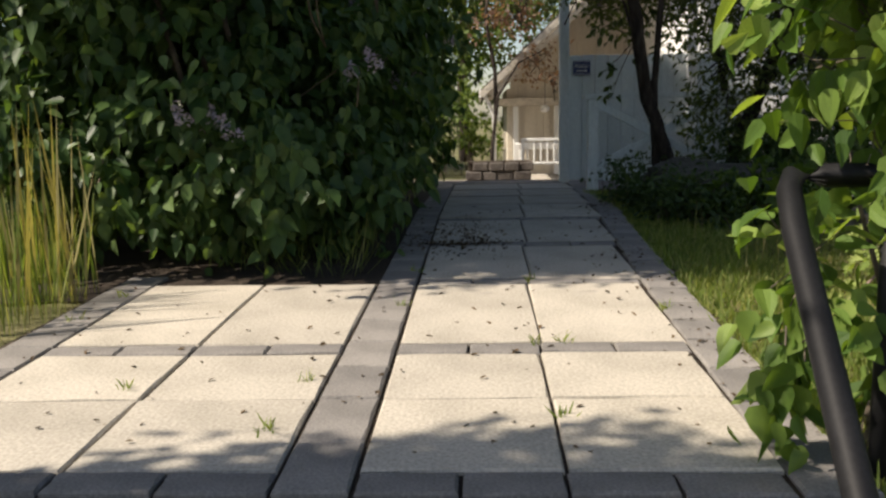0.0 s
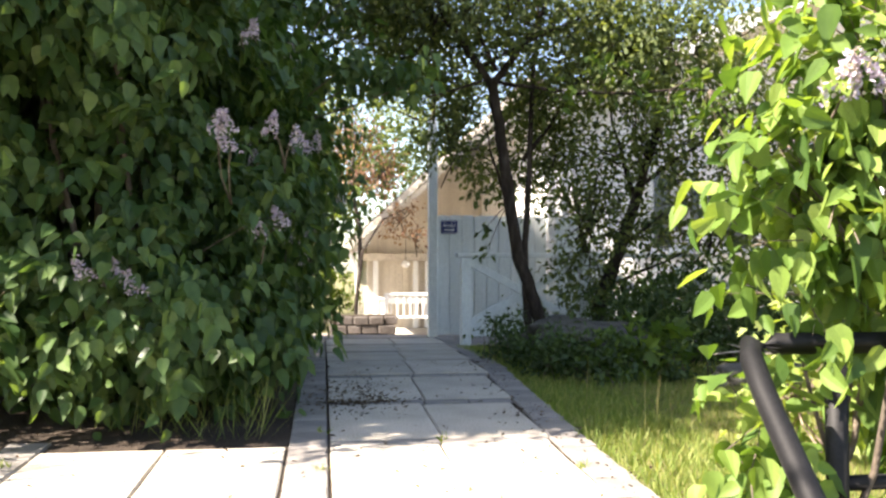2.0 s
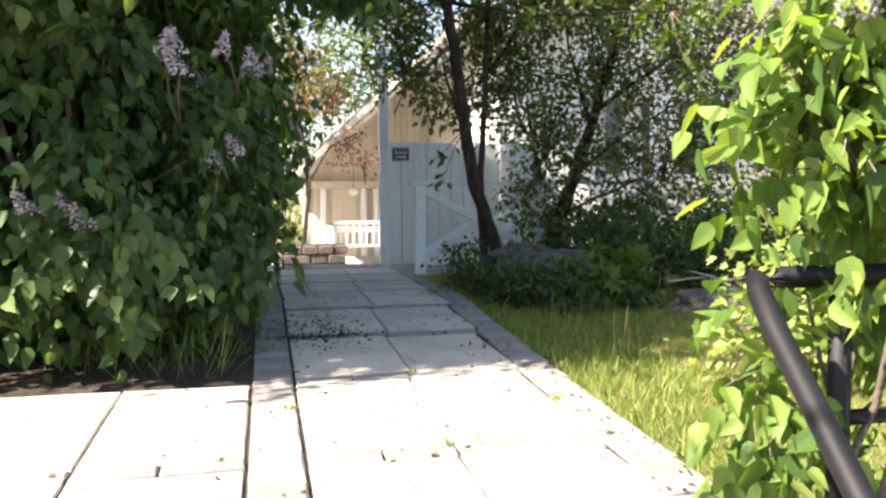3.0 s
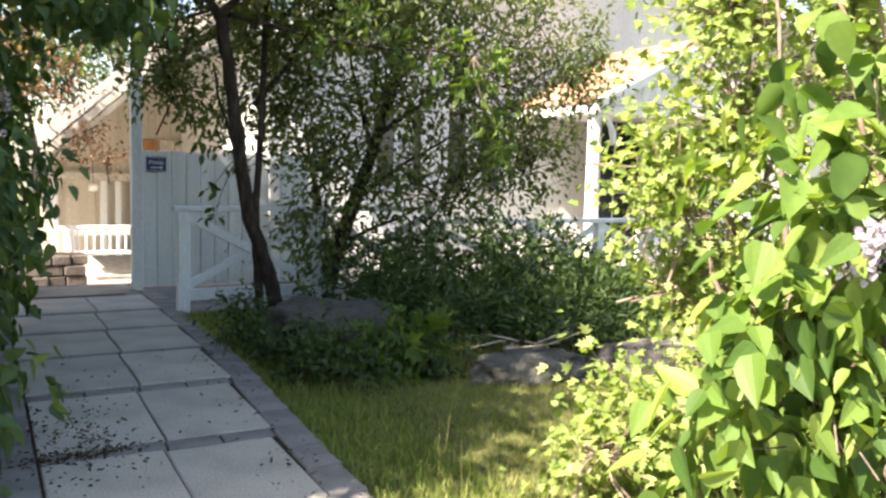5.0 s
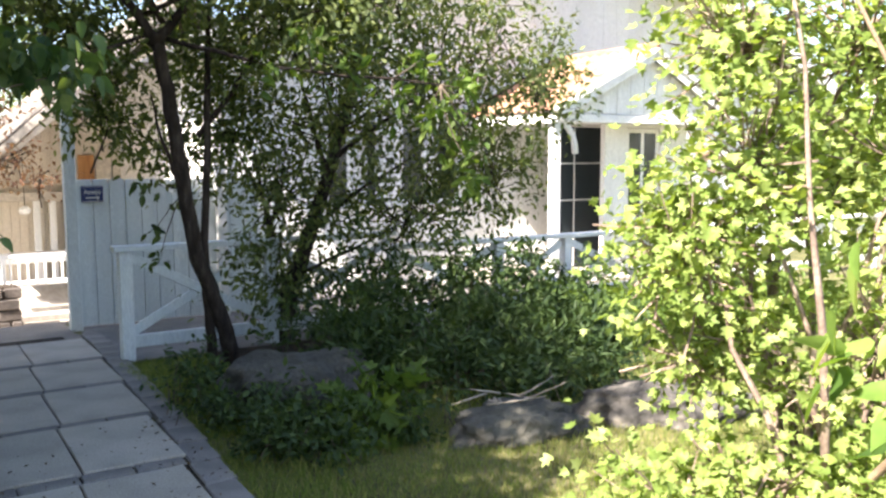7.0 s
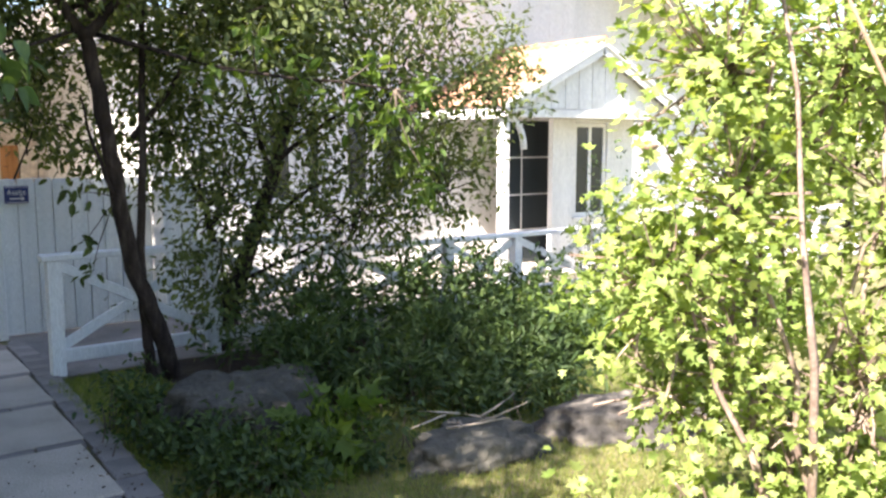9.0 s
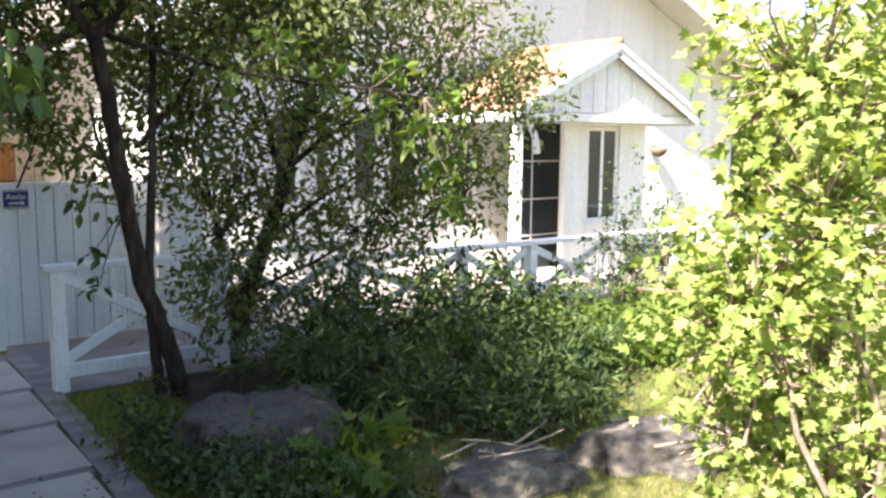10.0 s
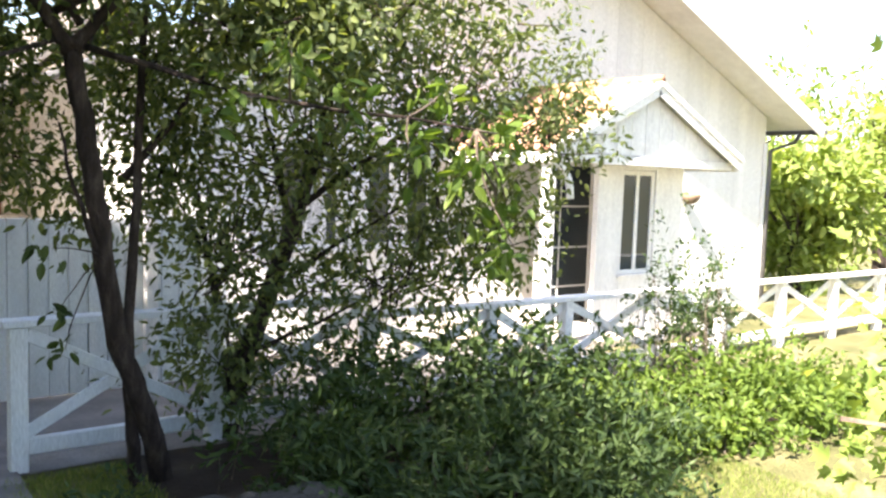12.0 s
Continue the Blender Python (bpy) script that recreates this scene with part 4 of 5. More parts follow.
tree("slender dark-barked tree with two leaning stems before the fence",
     [([(1.72, 9.42, -0.02), (1.62, 9.36, 0.35), (1.48, 9.3, 0.75), (1.35, 9.25, 1.10), (1.26, 9.2, 1.72), (1.15, 9.14, 2.35), (1.07, 9.1, 2.74)], 0.074, 0.050),
      ([(1.07, 9.1, 2.70), (0.86, 9.05, 2.98), (0.60, 9.0, 3.30), (0.30, 8.9, 3.95)], 0.042, 0.018),
      ([(1.07, 9.1, 2.70), (1.26, 9.08, 2.94), (1.52, 9.05, 3.30), (1.80, 9.0, 4.0)], 0.040, 0.018),
      ([(1.53, 9.40, -0.02), (1.50, 9.38, 0.4), (1.46, 9.36, 0.95), (1.49, 9.34, 1.65), (1.54, 9.36, 2.6), (1.64, 9.4, 3.8)], 0.048, 0.018)],
     [((1.30, 9.22, 1.45), (1.0, 9.05, 2.3), 0.020, 0.006), ((1.13, 9.12, 2.85), (0.75, 9.0, 3.5), 0.026, 0.008), ((1.0, 9.15, 2.9), (1.9, 8.7, 3.3), 0.022, 0.008), ((1.0, 9.1, 2.75), (0.35, 8.9, 2.5), 0.016, 0.005), ((1.45, 9.4, 2.0), (2.2, 9.3, 3.2), 0.025, 0.008)],
     [(1.3, 9.2, 3.75, 1.25, 1.0, 0.8), (0.5, 9.2, 3.45, 0.7, 0.8, 0.55), (2.2, 8.9, 3.1, 0.9, 0.9, 0.75), (1.75, 9.8, 2.75, 0.7, 0.5, 0.45), (-0.1, 9.6, 3.5, 0.7, 0.9, 0.5), (0.55, 9.5, 2.85, 0.45, 0.4, 0.30), (0.85, 9.7, 2.5, 0.3, 0.3, 0.25), (1.85, 9.7, 2.1, 0.4, 0.35, 0.45), (0.75, 9.6, 2.15, 0.35, 0.3, 0.22), (1.35, 9.85, 2.0, 0.42, 0.3, 0.34)], 1750, 14, 0.070, OVAL, M_TREE, 41)
def overhang():
    """Leafy shoots that hang from a long limb towards the path."""
    t = thing("overhanging_branch", "long thin branch with large leaves in a sunlit tint above the bed", "branch")
    rng = random.Random(8)
    main = bent((1.12, 9.18, 2.75), (2.45, 7.25, 2.30), rng, 8, 0.05)
    v, f = tube_data(main, [0.022 - 0.002 * i for i in range(9)], 6, 0.08, rng)
    raw("limb", v, f, M_BARK, t, "", True)
    ends = [(2.75, 7.35, 1.95), (2.65, 7.3, 2.3), (2.95, 7.5, 1.7), (2.85, 7.6, 2.2), (2.5, 7.6, 2.5), (1.94, 7.64, 2.42), (1.53, 7.95, 2.42), (2.41, 7.27, 2.15), (2.57, 7.12, 1.80), (2.2, 7.45, 2.2), (1.75, 7.8, 2.6)]
    for e in ends:
        a = min(main, key=lambda q: (q - Vector(e)).length)
        v, f = tube_data(bent(a, e, rng, 4, 0.12), [0.008, 0.007, 0.006, 0.005, 0.003], 5)
        raw("shoot", v, f, M_TWIG, t, "", True)
    crown("spray", [(*e, 0.16, 0.16, 0.14) for e in ends], 60, 5, 0.10, 0.095, OVAL, M_SPRAY, t, 45, 0.4, 0.3, 0.3, singles=300, single_mat=M_LEAF2)
    return t


overhang()
tree("dense small-leaved tree with arching dark stems in the planting bed",
     [([(2.42, 10.15, -0.02), (2.5, 10.08, 0.5), (2.68, 9.98, 1.1), (2.85, 9.9, 1.65), (3.05, 9.8, 2.4), (3.15, 9.7, 3.2)], 0.10, 0.03),
      ([(2.36, 10.2, -0.02), (2.36, 10.15, 0.6), (2.32, 10.1, 1.1), (2.15, 10.0, 1.9)], 0.045, 0.014)],
     [((2.68, 9.98, 1.1), (3.7, 9.5, 1.9), 0.03, 0.008), ((2.85, 9.9, 1.6), (2.4, 9.6, 2.8), 0.03, 0.008), ((2.9, 9.9, 1.8), (4.0, 9.6, 2.6), 0.03, 0.008), ((2.55, 10.0, 0.7), (3.6, 9.7, 1.2), 0.022, 0.006), ((2.4, 10.1, 1.0), (1.9, 9.8, 1.9), 0.02, 0.006)],
     [(2.9, 9.7, 2.3, 1.0, 0.8, 0.95), (3.9, 9.5, 2.5, 0.95, 0.8, 0.95), (2.3, 9.8, 1.5, 0.6, 0.6, 0.6), (3.5, 9.6, 1.35, 0.95, 0.7, 0.5), (3.0, 9.3, 3.3, 1.3, 0.9, 0.7), (2.5, 10.0, 0.7, 0.7, 0.6, 0.4), (4.4, 9.4, 1.7, 0.6, 0.6, 0.5), (4.9, 9.3, 2.6, 0.6, 0.6, 0.7)], 1300, 12, 0.074, OVAL, M_TREE, 43, 0.18, 0.45, 0.4, 0.3, 380)


# Unseen trees added behind the hedge to shade path, bed and fence.
def unseen_shade_tree(label, x, y, blobs, seed):
    rng = random.Random(seed)
    top = (x + 0.2, y, 6.2)
    limbs = [((x, y, rng.uniform(2.6, 4.2)), (b[0], b[1], b[2]), 0.06, 0.02) for b in blobs]
    return tree(label, [([(x, y, -0.05), (x + 0.05, y + 0.05, 2.0), (x - 0.05, y, 4.0), top], 0.16, 0.05)], limbs, blobs, 1500, 14, 0.10, OVAL, M_TREE, seed, 0.26, 0.5, 0.4, 0.3, 120)


unseen_shade_tree("unseen tall tree added behind the lilac hedge to cast shade", -3.6, 6.6, [(-3.4, 5.45, 5.0, 1.6, 1.35, 1.4), (-3.0, 7.2, 6.2, 1.7, 1.7, 1.3), (-3.9, 6.6, 6.8, 1.5, 1.9, 0.9), (-2.4, 5.7, 4.4, 1.0, 1.3, 0.9), (-4.0, 4.55, 4.4, 1.1, 0.62, 0.6), (-3.8, 4.6, 4.6, 1.1, 0.6, 0.6), (-1.55, 5.5, 5.5, 0.8, 0.65, 0.4), (-1.0, 6.9, 4.8, 1.1, 0.8, 0.6), (-1.35, 5.75, 4.5, 0.9, 0.5, 0.5), (-0.75, 6.3, 3.9, 0.5, 0.4, 0.35)], 46)
unseen_shade_tree("unseen tall tree added behind the lilac hedge to cast shade", -3.4, 10.4, [(-3.2, 9.4, 5.2, 1.6, 1.5, 1.4), (-3.0, 11.2, 5.0, 1.6, 1.5, 1.5), (-3.6, 10.3, 6.6, 1.6, 1.9, 1.0), (-2.3, 10.4, 4.4, 0.9, 1.5, 0.8), (-2.6, 10.9, 6.2, 1.3, 1.3, 1.3), (-1.1, 8.3, 4.9, 1.1, 0.9, 0.6), (-0.9, 9.6, 4.6, 0.9, 0.9, 0.6)], 47)


def undergrowth(name, label, boxes, count, size, outline, mat, seed, lift=0.35, category="shrub", singles=0):
    """Low leafy plants that grow up from the ground in patches (x, y, rx, ry, height)."""
    b = thing(name, label, category)
    blobs = [(x, y, gz(y) + h * 0.45, rx, ry, h * 0.6) for x, y, rx, ry, h in boxes]
    ob, P, u = crown("foliage", blobs, count, 12, 0.10, size, outline, mat, b, seed, 0.05, 0.55, 0.75, 0.03, singles=singles, single_mat=M_LEAF2)
    rs = random.Random(seed)
    lst = []
    for k in range(90):
        q = Vector(P[rs.randrange(len(P))])
        a = Vector((q.x + rs.uniform(-0.1, 0.1), q.y + rs.uniform(-0.1, 0.1), gz(q.y) - 0.02))
        lst.append(tube_data(bent(a, q, rs, 3, 0.08), [0.006, 0.005, 0.004, 0.002], 4))
    v, f = joined(lst)
    tagged(raw("stalk_growth", v, f, M_TWIG, b), kind="stuff")
    return b


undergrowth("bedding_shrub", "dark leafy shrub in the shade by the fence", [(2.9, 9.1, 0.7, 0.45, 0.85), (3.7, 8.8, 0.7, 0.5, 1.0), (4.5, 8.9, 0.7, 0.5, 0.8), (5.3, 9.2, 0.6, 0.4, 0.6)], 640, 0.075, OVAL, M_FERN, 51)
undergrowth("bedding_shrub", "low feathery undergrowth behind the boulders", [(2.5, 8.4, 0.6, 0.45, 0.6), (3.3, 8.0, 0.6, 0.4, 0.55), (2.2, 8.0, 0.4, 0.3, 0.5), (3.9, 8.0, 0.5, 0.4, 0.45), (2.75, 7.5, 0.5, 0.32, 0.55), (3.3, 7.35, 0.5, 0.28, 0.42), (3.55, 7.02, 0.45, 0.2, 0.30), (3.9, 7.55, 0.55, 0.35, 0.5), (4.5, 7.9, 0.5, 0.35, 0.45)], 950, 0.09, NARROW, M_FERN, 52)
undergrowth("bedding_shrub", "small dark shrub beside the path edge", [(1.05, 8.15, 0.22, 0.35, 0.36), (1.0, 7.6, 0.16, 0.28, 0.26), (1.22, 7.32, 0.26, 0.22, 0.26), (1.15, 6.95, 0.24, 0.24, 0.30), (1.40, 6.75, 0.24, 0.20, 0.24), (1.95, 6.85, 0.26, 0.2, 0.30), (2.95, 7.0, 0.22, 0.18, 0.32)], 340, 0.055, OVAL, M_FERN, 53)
undergrowth("maple_seedling", "low maple seedling with broad lobed leaves", [(1.68, 6.92, 0.32, 0.24, 0.40)], 26, 0.13, LOBED, M_SPRAY, 54, singles=300)
undergrowth("ground_cover", "bright green ground cover in front of the railing", [(5.4, 8.6, 0.8, 0.5, 0.45), (6.4, 8.4, 0.8, 0.5, 0.45), (7.4, 8.3, 0.8, 0.5, 0.4), (4.9, 7.9, 0.5, 0.4, 0.3), (5.5, 7.75, 0.6, 0.35, 0.35), (6.4, 7.6, 0.7, 0.4, 0.35), (7.4, 7.5, 0.7, 0.4, 0.35)], 780, 0.075, OVAL, M_SPRAY, 55)
undergrowth("rose_bush", "loose leafy bush with thin stems before the railing", [(6.9, 9.4, 0.5, 0.35, 1.5), (7.5, 9.4, 0.45, 0.35, 1.3)], 190, 0.06, OVAL, M_FERN, 56)


undergrowth("yard_shrub", "leafy green shrub at the edge of the yard", [(-1.2, 20.5, 1.1, 0.8, 2.6), (-2.8, 20.0, 1.2, 0.9, 2.2), (-0.4, 22.0, 1.0, 0.8, 1.8)], 330, 0.14, OVAL, M_FAR, 57)


def far_tree(label, x, y, h, w, seed, mat=None, clumps=330, z=-0.6, trunk=0.22, size=0.21):
    t = thing("garden_tree", label, "tree", "trees behind the house")
    rng = random.Random(seed)
    pts = bent((x, y, z - 0.1), (x + rng.uniform(-0.4, 0.4), y, z + h * 0.75), rng, 6, 0.03)
    v, f = tube_data(pts, [trunk * (1 - 0.7 * i / 6) for i in range(7)], 9, 0.08, rng)
    raw("trunk", v, f, M_BARK, t, "", True)
    for k in range(6):
        a = pts[2 + k % 4]
        b = Vector((x + rng.uniform(-w, w) * 0.8, y + rng.uniform(-w, w) * 0.6, z + h * rng.uniform(0.5, 0.95)))
        v, f = tube_data(bent(a, b, rng, 4, 0.06), [0.07, 0.05, 0.04, 0.025, 0.012], 6, 0.08, rng)
        raw("limb", v, f, M_BARK, t, "", True)
    blobs = [(x + rng.uniform(-0.6, 0.6) * w, y + rng.uniform(-0.5, 0.5) * w, z + h * rng.uniform(0.35, 0.9), w * rng.uniform(0.4, 0.65), w * rng.uniform(0.4, 0.6), h * rng.uniform(0.12, 0.2)) for k in range(8)]
    crown("crown", blobs, clumps, 12, 0.35, size, OVAL, mat or M_FAR, t, seed, 0.2, 0.6, 0.45)
    return t


far_tree("leafy deciduous tree beyond the annex", -2.6, 24, 5.2, 2.6, 61)
far_tree("leafy deciduous tree beyond the annex", -6.5, 21, 7.5, 3.2, 62)
far_tree("dark-trunked tall tree beyond the annex roof", -0.6, 27, 9, 3.0, 63, M_TREE)
far_tree("tall tree behind the house", 3.5, 32, 11, 4.0, 64, M_TREE)
far_tree("bright leafy tree past the house corner", 19.0, 17.0, 5.0, 2.8, 65, M_BRIGHT, 480)
far_tree("bright leafy tree past the house corner", 17.0, 14.0, 3.4, 2.0, 66, M_BRIGHT, 500)
far_tree("bright leafy tree past the house corner", 23.0, 15.0, 6.0, 3.2, 67, M_BRIGHT, 480)
far_tree("tall tree in the neighbouring garden", 13.0, 5.0, 7.0, 3.0, 68, M_BRIGHT, 420, 0.0)


def copper_tree():
    t = thing("copper_leaved_tree", "thin young tree with reddish leaves before the annex", "tree")
    rng = random.Random(27)
    for pts in ([(-0.05, 15.3, -0.5), (0.0, 15.35, 0.4), (0.10, 15.4, 1.2), (0.45, 15.6, 1.75), (0.95, 15.9, 2.0)], [(0.06, 15.4, 0.9), (0.05, 15.5, 1.6), (-0.1, 15.6, 2.5), (0.0, 15.7, 3.2)]):
        v, f = tube_data(pts, [0.04 * (1 - 0.18 * i) for i in range(len(pts))], 7, 0.08, rng)
        raw("trunk", v, f, M_BARK, t, "", True)
    ob, P, u = crown("crown", [(0.75, 15.8, 1.85, 0.5, 0.5, 0.35), (1.1, 16.0, 1.55, 0.4, 0.4, 0.25), (0.0, 15.7, 2.6, 0.55, 0.5, 0.5), (-0.1, 15.8, 3.3, 0.5, 0.5, 0.4), (0.5, 15.8, 2.6, 0.5, 0.4, 0.4)], 110, 9, 0.18, 0.085, OVAL, M_COPPER, t, 28, 0.3, 0.4, 0.5)
    twigs(t, P, u, 80, 0.4, M_BARK, 29, 0.006)


copper_tree()


# ---- grass ----
def grass(name, label, x0, x1, y0, y1, count, h, seed, mat, where=None, lean=0.45, category="grass"):
    rs = np.random.RandomState(seed)
    x = rs.uniform(x0, x1, count)
    y = rs.uniform(y0, y1, count)
    if where is not None:
        k = where(x, y)
        x, y = x[k], y[k]
    n = len(x)
    z = np.interp(y, GROUND_Y, GROUND_Z) - 0.015
    c = np.stack([x, y, z], 1)
    along = np.stack([rs.normal(size=n) * lean, rs.normal(size=n) * lean, np.ones(n)], 1)
    V, F = leaves(c, along, rs.normal(size=(n, 3)), h * rs.uniform(0.5, 1.3, n), BLADE if h > 0.2 else [(0.036, 0.3), (0.028, 0.65)], 0.0, 0.0)
    return tagged(leaf_mesh(name, V, F, mat), label, category, kind="stuff")


grass("lawn_grass", "short uneven lawn grass beside the path", 0.66, 5.2, 2.85, 7.6, 135000, 0.045, 71, M_GRASS, lambda x, y: x > path_right(y) + 0.19)
grass("lawn_grass", "pale dry grass among the lawn", 0.82, 5.0, 2.9, 6.8, 24000, 0.045, 72, M_STRAW)
grass("long_grass", "long thin grass under the lilac hedge", -2.0, -0.84, 5.2, 7.4, 900, 0.27, 73, M_GRASS, lambda x, y: y > 5.15 + np.maximum(0, -1.1 - x) * 0.6)
grass("long_grass", "tall meadow grass at the corner of the paving", -2.55, -2.05, 4.1, 5.0, 260, 0.50, 74, M_GRASS, None, 0.12)
grass("long_grass", "tall meadow grass at the corner of the paving", -2.55, -2.03, 4.1, 5.0, 60, 0.75, 75, M_STRAW, None, 0.10)
grass("edge_grass", "long grass along the path border", 0.66, 1.3, 2.85, 7.0, 5200, 0.085, 76, M_GRASS, lambda x, y: x > path_right(y) + 0.18)


def sticks():
    t = thing("dry_branch", "pale dry broken branch lying on a low rock", "branch")
    rng = random.Random(3)
    for k in range(9):
        a = Vector((2.62 + rng.uniform(-0.25, 0.2), 6.72 + rng.uniform(-0.12, 0.12), 0.24 + rng.uniform(0, 0.05)))
        b = a + Vector((rng.uniform(-0.35, 0.35), rng.uniform(-0.3, 0.1), rng.uniform(-0.02, 0.14)))
        v, f = tube_data(bent(a, b, rng, 4, 0.08), [0.009, 0.008, 0.007, 0.005, 0.003], 5)
        raw("twig", v, f, M_STICK, t, "", True)


sticks()

grass("long_grass", "a few tall seeding grass stalks in the lawn", 0.95, 2.4, 4.6, 6.6, 30, 0.26, 77, M_STRAW, None, 0.10)


def hanging_sprig():
    """Thin twigs of the leaning tree that hang before the fence."""
    t = thing("hanging_twig", "thin drooping twig with a few leaves darkened as if in shade", "branch")
    rng = random.Random(12)
    for e in SPRIGS:
        a = Vector((1.28, 9.24, 1.55))
        v, f = tube_data(bent(a, e, rng, 5, 0.10), [0.006, 0.005, 0.005, 0.004, 0.003, 0.002], 5)
        raw("twig", v, f, M_BARK, t, "", True)
        # Sprig leaves take the tint darkened for shade.
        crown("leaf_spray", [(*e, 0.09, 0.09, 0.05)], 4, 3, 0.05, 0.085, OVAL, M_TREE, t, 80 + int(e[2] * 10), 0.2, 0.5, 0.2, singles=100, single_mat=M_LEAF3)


SPRIGS = [(0.98, 9.0, 1.27), (0.95, 8.98, 1.62), (1.02, 9.02, 1.05)]
hanging_sprig()


def rosette():
    """A low broad-leaved weed at the border stones."""
    t = thing("broadleaf_weed", "low broad-leaved weed growing beside the border stones", "plant")
    rs = np.random.RandomState(6)
    n = 16
    a = rs.uniform(0, 2 * math.pi, n)
    c = np.stack([0.76 + np.cos(a) * 0.02, 3.35 + np.sin(a) * 0.02, np.full(n, gz(3.35) + 0.01)], 1)
    along = np.stack([np.cos(a), np.sin(a), rs.uniform(0.3, 1.1, n)], 1)
    leaf_objects(t, c, along, np.tile([0.0, 0.0, 1.0], (n, 1)), rs.uniform(0.09, 0.17, n), range(n), OVAL, M_LEAF2)


rosette()
grass("lawn_grass", "shaded lawn grass at the foot of the railing", 0.84, 1.6, 7.4, 9.85, 12000, 0.06, 78, M_GRASS)


def joint_weeds():
    rs = np.random.RandomState(15)
    spots = [(-0.80, 3.62), (-0.03, 4.02), (0.08, 4.03), (-0.82, 3.2), (-1.37, 3.55), (0.0, 3.3), (-0.58, 4.6), (0.55, 4.5), (-1.95, 4.4), (-1.9, 4.8), (0.02, 5.05), (-0.57, 5.3)]
    pts = np.array([s for s in spots for k in range(22)]) + rs.normal(size=(22 * len(spots), 2)) * 0.014
    n = len(pts)
    z = np.interp(pts[:, 1], GROUND_Y, GROUND_Z) + 0.006
    along = np.stack([rs.normal(size=n) * 0.6, rs.normal(size=n) * 0.6, np.ones(n)], 1)
    V, F = leaves(np.column_stack([pts, z]), along, rs.normal(size=(n, 3)), rs.uniform(0.02, 0.065, n), [(0.05, 0.3), (0.04, 0.65)], 0, 0)
    tagged(leaf_mesh("joint_weeds", V, F, M_GRASS), "small green weeds in the joints of the slabs", "weeds", kind="stuff")


joint_weeds()


# ---- paving, piece by piece ----
def paver_mesh(name, lx, ly, mat, seed, h=0.06):
    """A slab with rounded, slightly chipped edges, centred, top at z = 0."""
    rng = random.Random(seed)
    e = 0.007
    top = []
    n = 3
    per = [(-lx / 2, -ly / 2), (lx / 2, -ly / 2), (lx / 2, ly / 2), (-lx / 2, ly / 2)]
    ring = []
    for i in range(4):
        a, b = per[i], per[(i + 1) % 4]
        for k in range(n):
            u = k / n
            ring.append((a[0] + (b[0] - a[0]) * u, a[1] + (b[1] - a[1]) * u))
    vs, fs = [], []
    for s, z in ((1.0, -h), (1.0, -e), (0.0, 0.0)):
        for x, y in ring:
            d = rng.uniform(0.3, 1.6) * e if s == 0 else rng.uniform(0, 0.002)
            vs.append((x - math.copysign(min(d, abs(x)), x), y - math.copysign(min(d, abs(y)), y), z))
    m = len(ring)
    for r in range(2):
        for k in range(m):
            fs.append((r * m + k, r * m + (k + 1) % m, (r + 1) * m + (k + 1) % m, (r + 1) * m + k))
    fs.append(tuple(range(2 * m, 3 * m)))
    me = bpy.data.meshes.new(name)
    me.from_pydata(vs, [], fs)
    me.materials.append(mat)
    return me


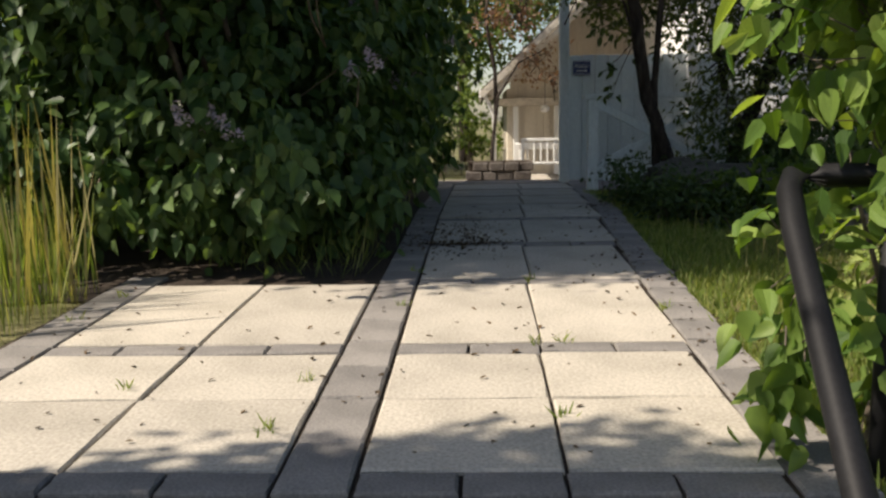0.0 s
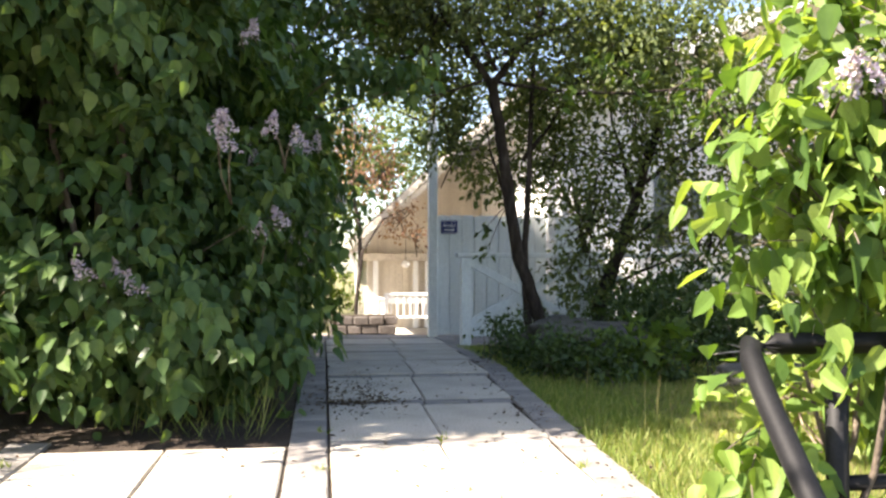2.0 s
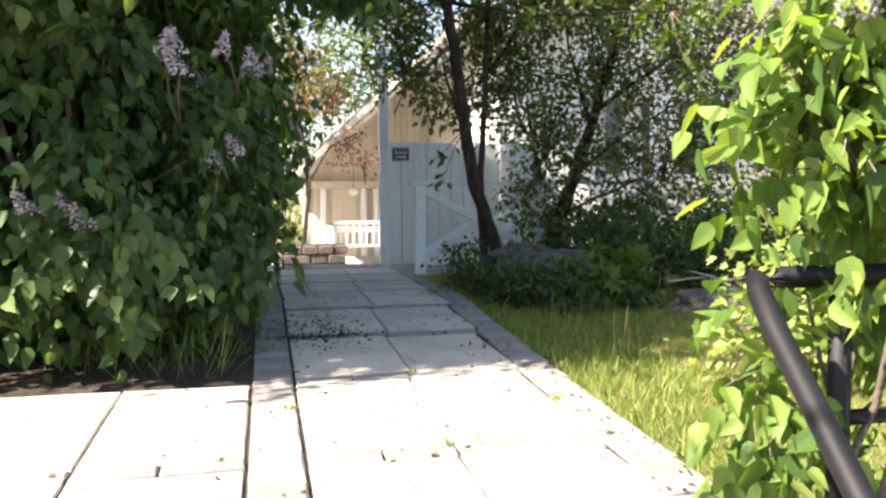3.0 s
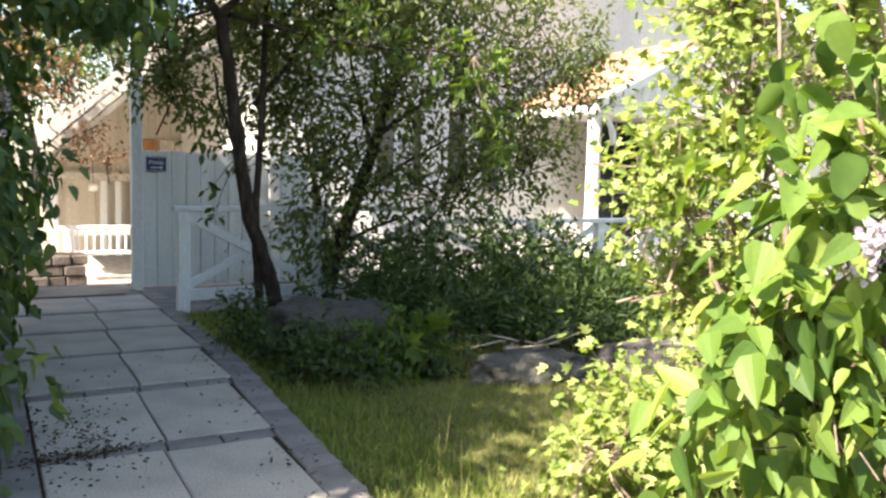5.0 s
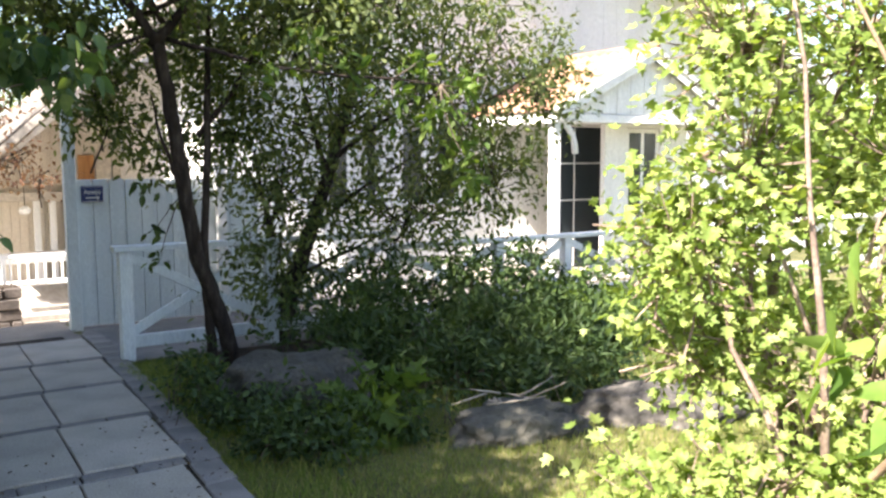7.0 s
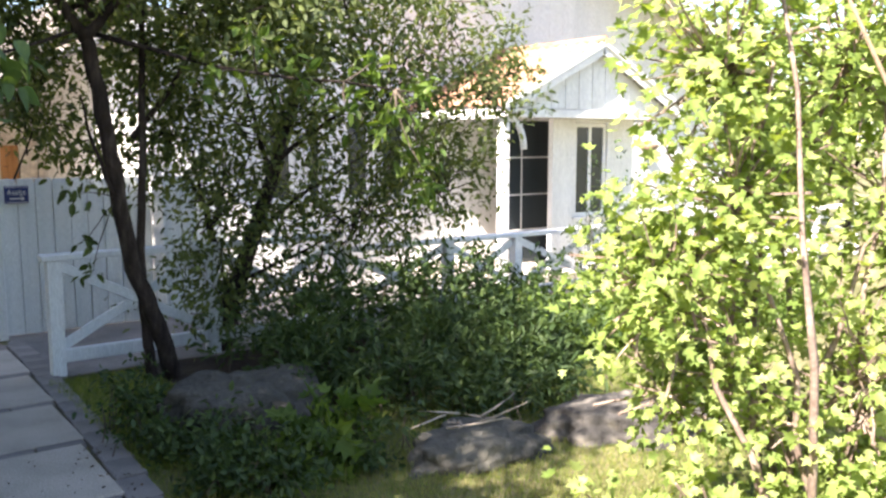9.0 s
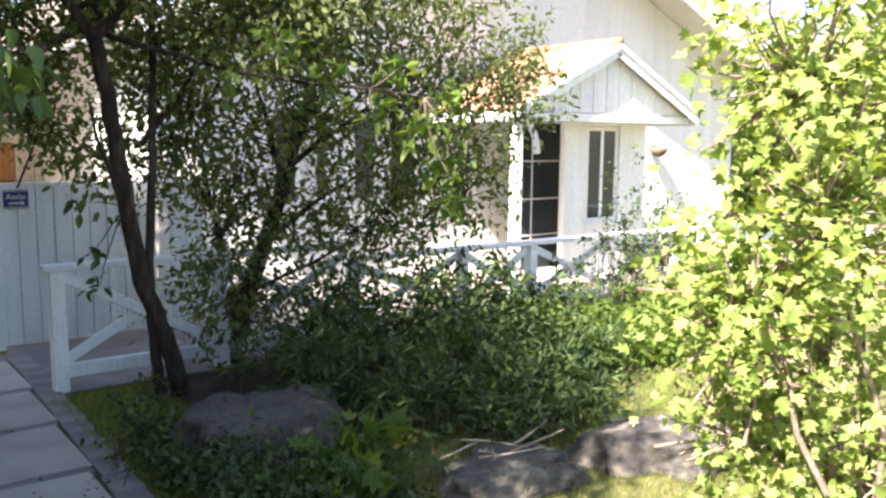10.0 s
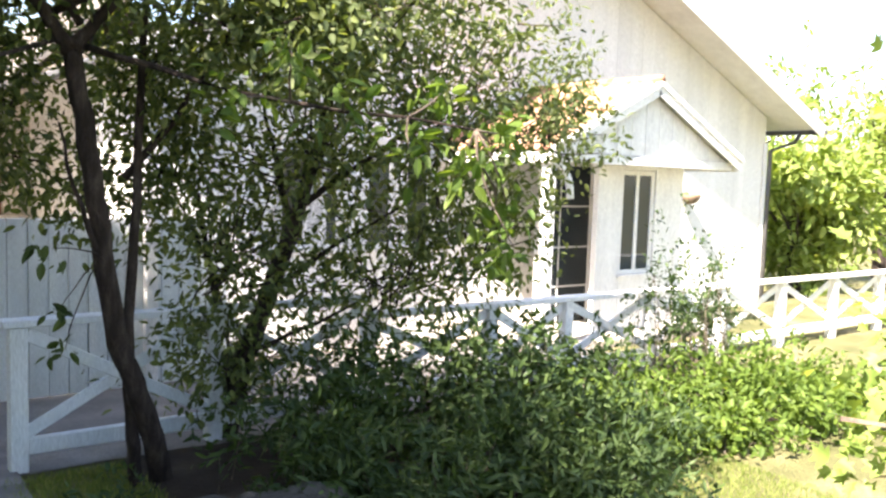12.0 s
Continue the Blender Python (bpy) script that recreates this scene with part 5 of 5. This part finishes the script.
def build_paving():
    rng = random.Random(9)
    base = sheet("pavement", -2.07, 0.66, 2.78, 11.6, 0.006, M_SOIL, "path of large cream concrete slabs with grey stone bands", "path", 0.0, 8, 60)
    slope = lambda y: math.atan2(gz(y + 0.3) - gz(max(y - 0.3, 2.79)), y + 0.3 - max(y - 0.3, 2.79))
    cache = {}

    def lay(name, x0, x1, y0, y1, mat):
        lx, ly = round(x1 - x0 - 0.008, 3), round(y1 - y0 - 0.008, 3)
        key = (lx, ly, mat.name, rng.randrange(2))
        if key not in cache:
            cache[key] = paver_mesh(name, lx, ly, mat, len(cache))
        o = new(name, cache[key])
        y = (y0 + y1) / 2
        o.parent = base
        o.matrix_local = pose((x0 + x1) / 2, y, gz(y) + 0.020 + rng.uniform(-0.003, 0.003), math.degrees(slope(y)) + rng.uniform(-0.25, 0.25), rng.uniform(-0.25, 0.25), rng.uniform(-0.25, 0.25))

    bands = [(2.82, 2.94), (3.90, 4.02), (5.0, 5.10), (6.02, 6.15), (7.06, 7.18), (8.10, 8.21), (9.14, 9.25), (10.18, 10.29)]
    mid = lambda y: float(np.interp(y, [2.9, 5, 7, 9, 11], [-0.03, 0.0, 0.075, 0.16, 0.24]))
    right = lambda y: float(path_right(y))
    left = -0.535
    for (a0, a1), nxt in zip(bands, bands[1:] + [(11.35, 11.4)]):
        y = (a0 + a1) / 2
        m, r = mid(y), right(y)
        cols = [(left, (left + m) / 2), ((left + m) / 2, m), (m, (m + r) / 2), ((m + r) / 2, r)]
        for c in cols:
            lay("band_stone", *c, a0, a1, M_BAND)
        ys = (a1 + nxt[0]) / 2
        m, r = mid(ys), right(ys)
        if a1 < 3.5:
            cut = 3.44
            for c0, c1 in ((left, m), (m, r)):
                lay("slab", c0, c1, a1, cut, M_SLAB)
                lay("slab", c0, c1, cut, nxt[0], M_SLAB)
        else:
            lay("slab", left, m, a1, nxt[0], M_SLAB)
            lay("slab", m, r, a1, nxt[0], M_SLAB)
    # forecourt beside the path
    for a0, a1 in bands[:2]:
        for k in range(4):
            x = -1.84 + k * 0.277
            lay("band_stone", x, x + 0.277, a0, a1, M_BAND)
    for y0, y1 in ((2.94, 3.44), (3.44, 3.90), (4.02, 5.02)):
        lay("slab", -1.835, -1.285, y0, y1, M_SLAB)
        lay("slab", -1.285, -0.735, y0, y1, M_SLAB)
    # borders of long grey stones
    for x0, x1, y0, y1 in ((-0.73, -0.54, 2.82, 11.3), (0.0, 0.185, 2.82, 11.3), (-2.04, -1.84, 3.2, 5.0)):
        y = y0
        while y < y1:
            L = rng.choice((0.27, 0.30, 0.33))
            xx = 0
            if x0 == 0.0:
                xx = right(y + L / 2) + 0.004
            lay("border_stone", x0 + xx, x1 + xx, y, y + L, M_BAND)
            y += L
    rs = np.random.RandomState(3)
    # fallen leaves and husks on the slabs
    n = 1200
    x = np.concatenate([rs.uniform(-2.1, 0.8, 320), rs.normal(-0.36, 0.16, 630), rs.normal(0.66, 0.12, 250)])
    yy = np.concatenate([rs.uniform(3.0, 8.0, 320), np.concatenate([rs.normal(6.10, 0.05, 250), rs.normal(6.4, 0.35, 380)]), rs.uniform(3.0, 8.0, 250)])
    z = np.interp(yy, GROUND_Y, GROUND_Z) + 0.026
    V, F = leaves(np.stack([x, yy, z], 1), np.stack([rs.normal(size=n), rs.normal(size=n), rs.normal(size=n) * 0.15], 1), np.stack([rs.normal(size=n) * 0.3, rs.normal(size=n) * 0.3, np.ones(n)], 1), rs.uniform(0.008, 0.035, n), OVAL, 0.4, 0.3)
    tagged(leaf_mesh("leaf_litter", V, F, M_LITTER), "dry brown leaves and petals scattered on the slabs", "leaf litter", kind="stuff")


build_paving()
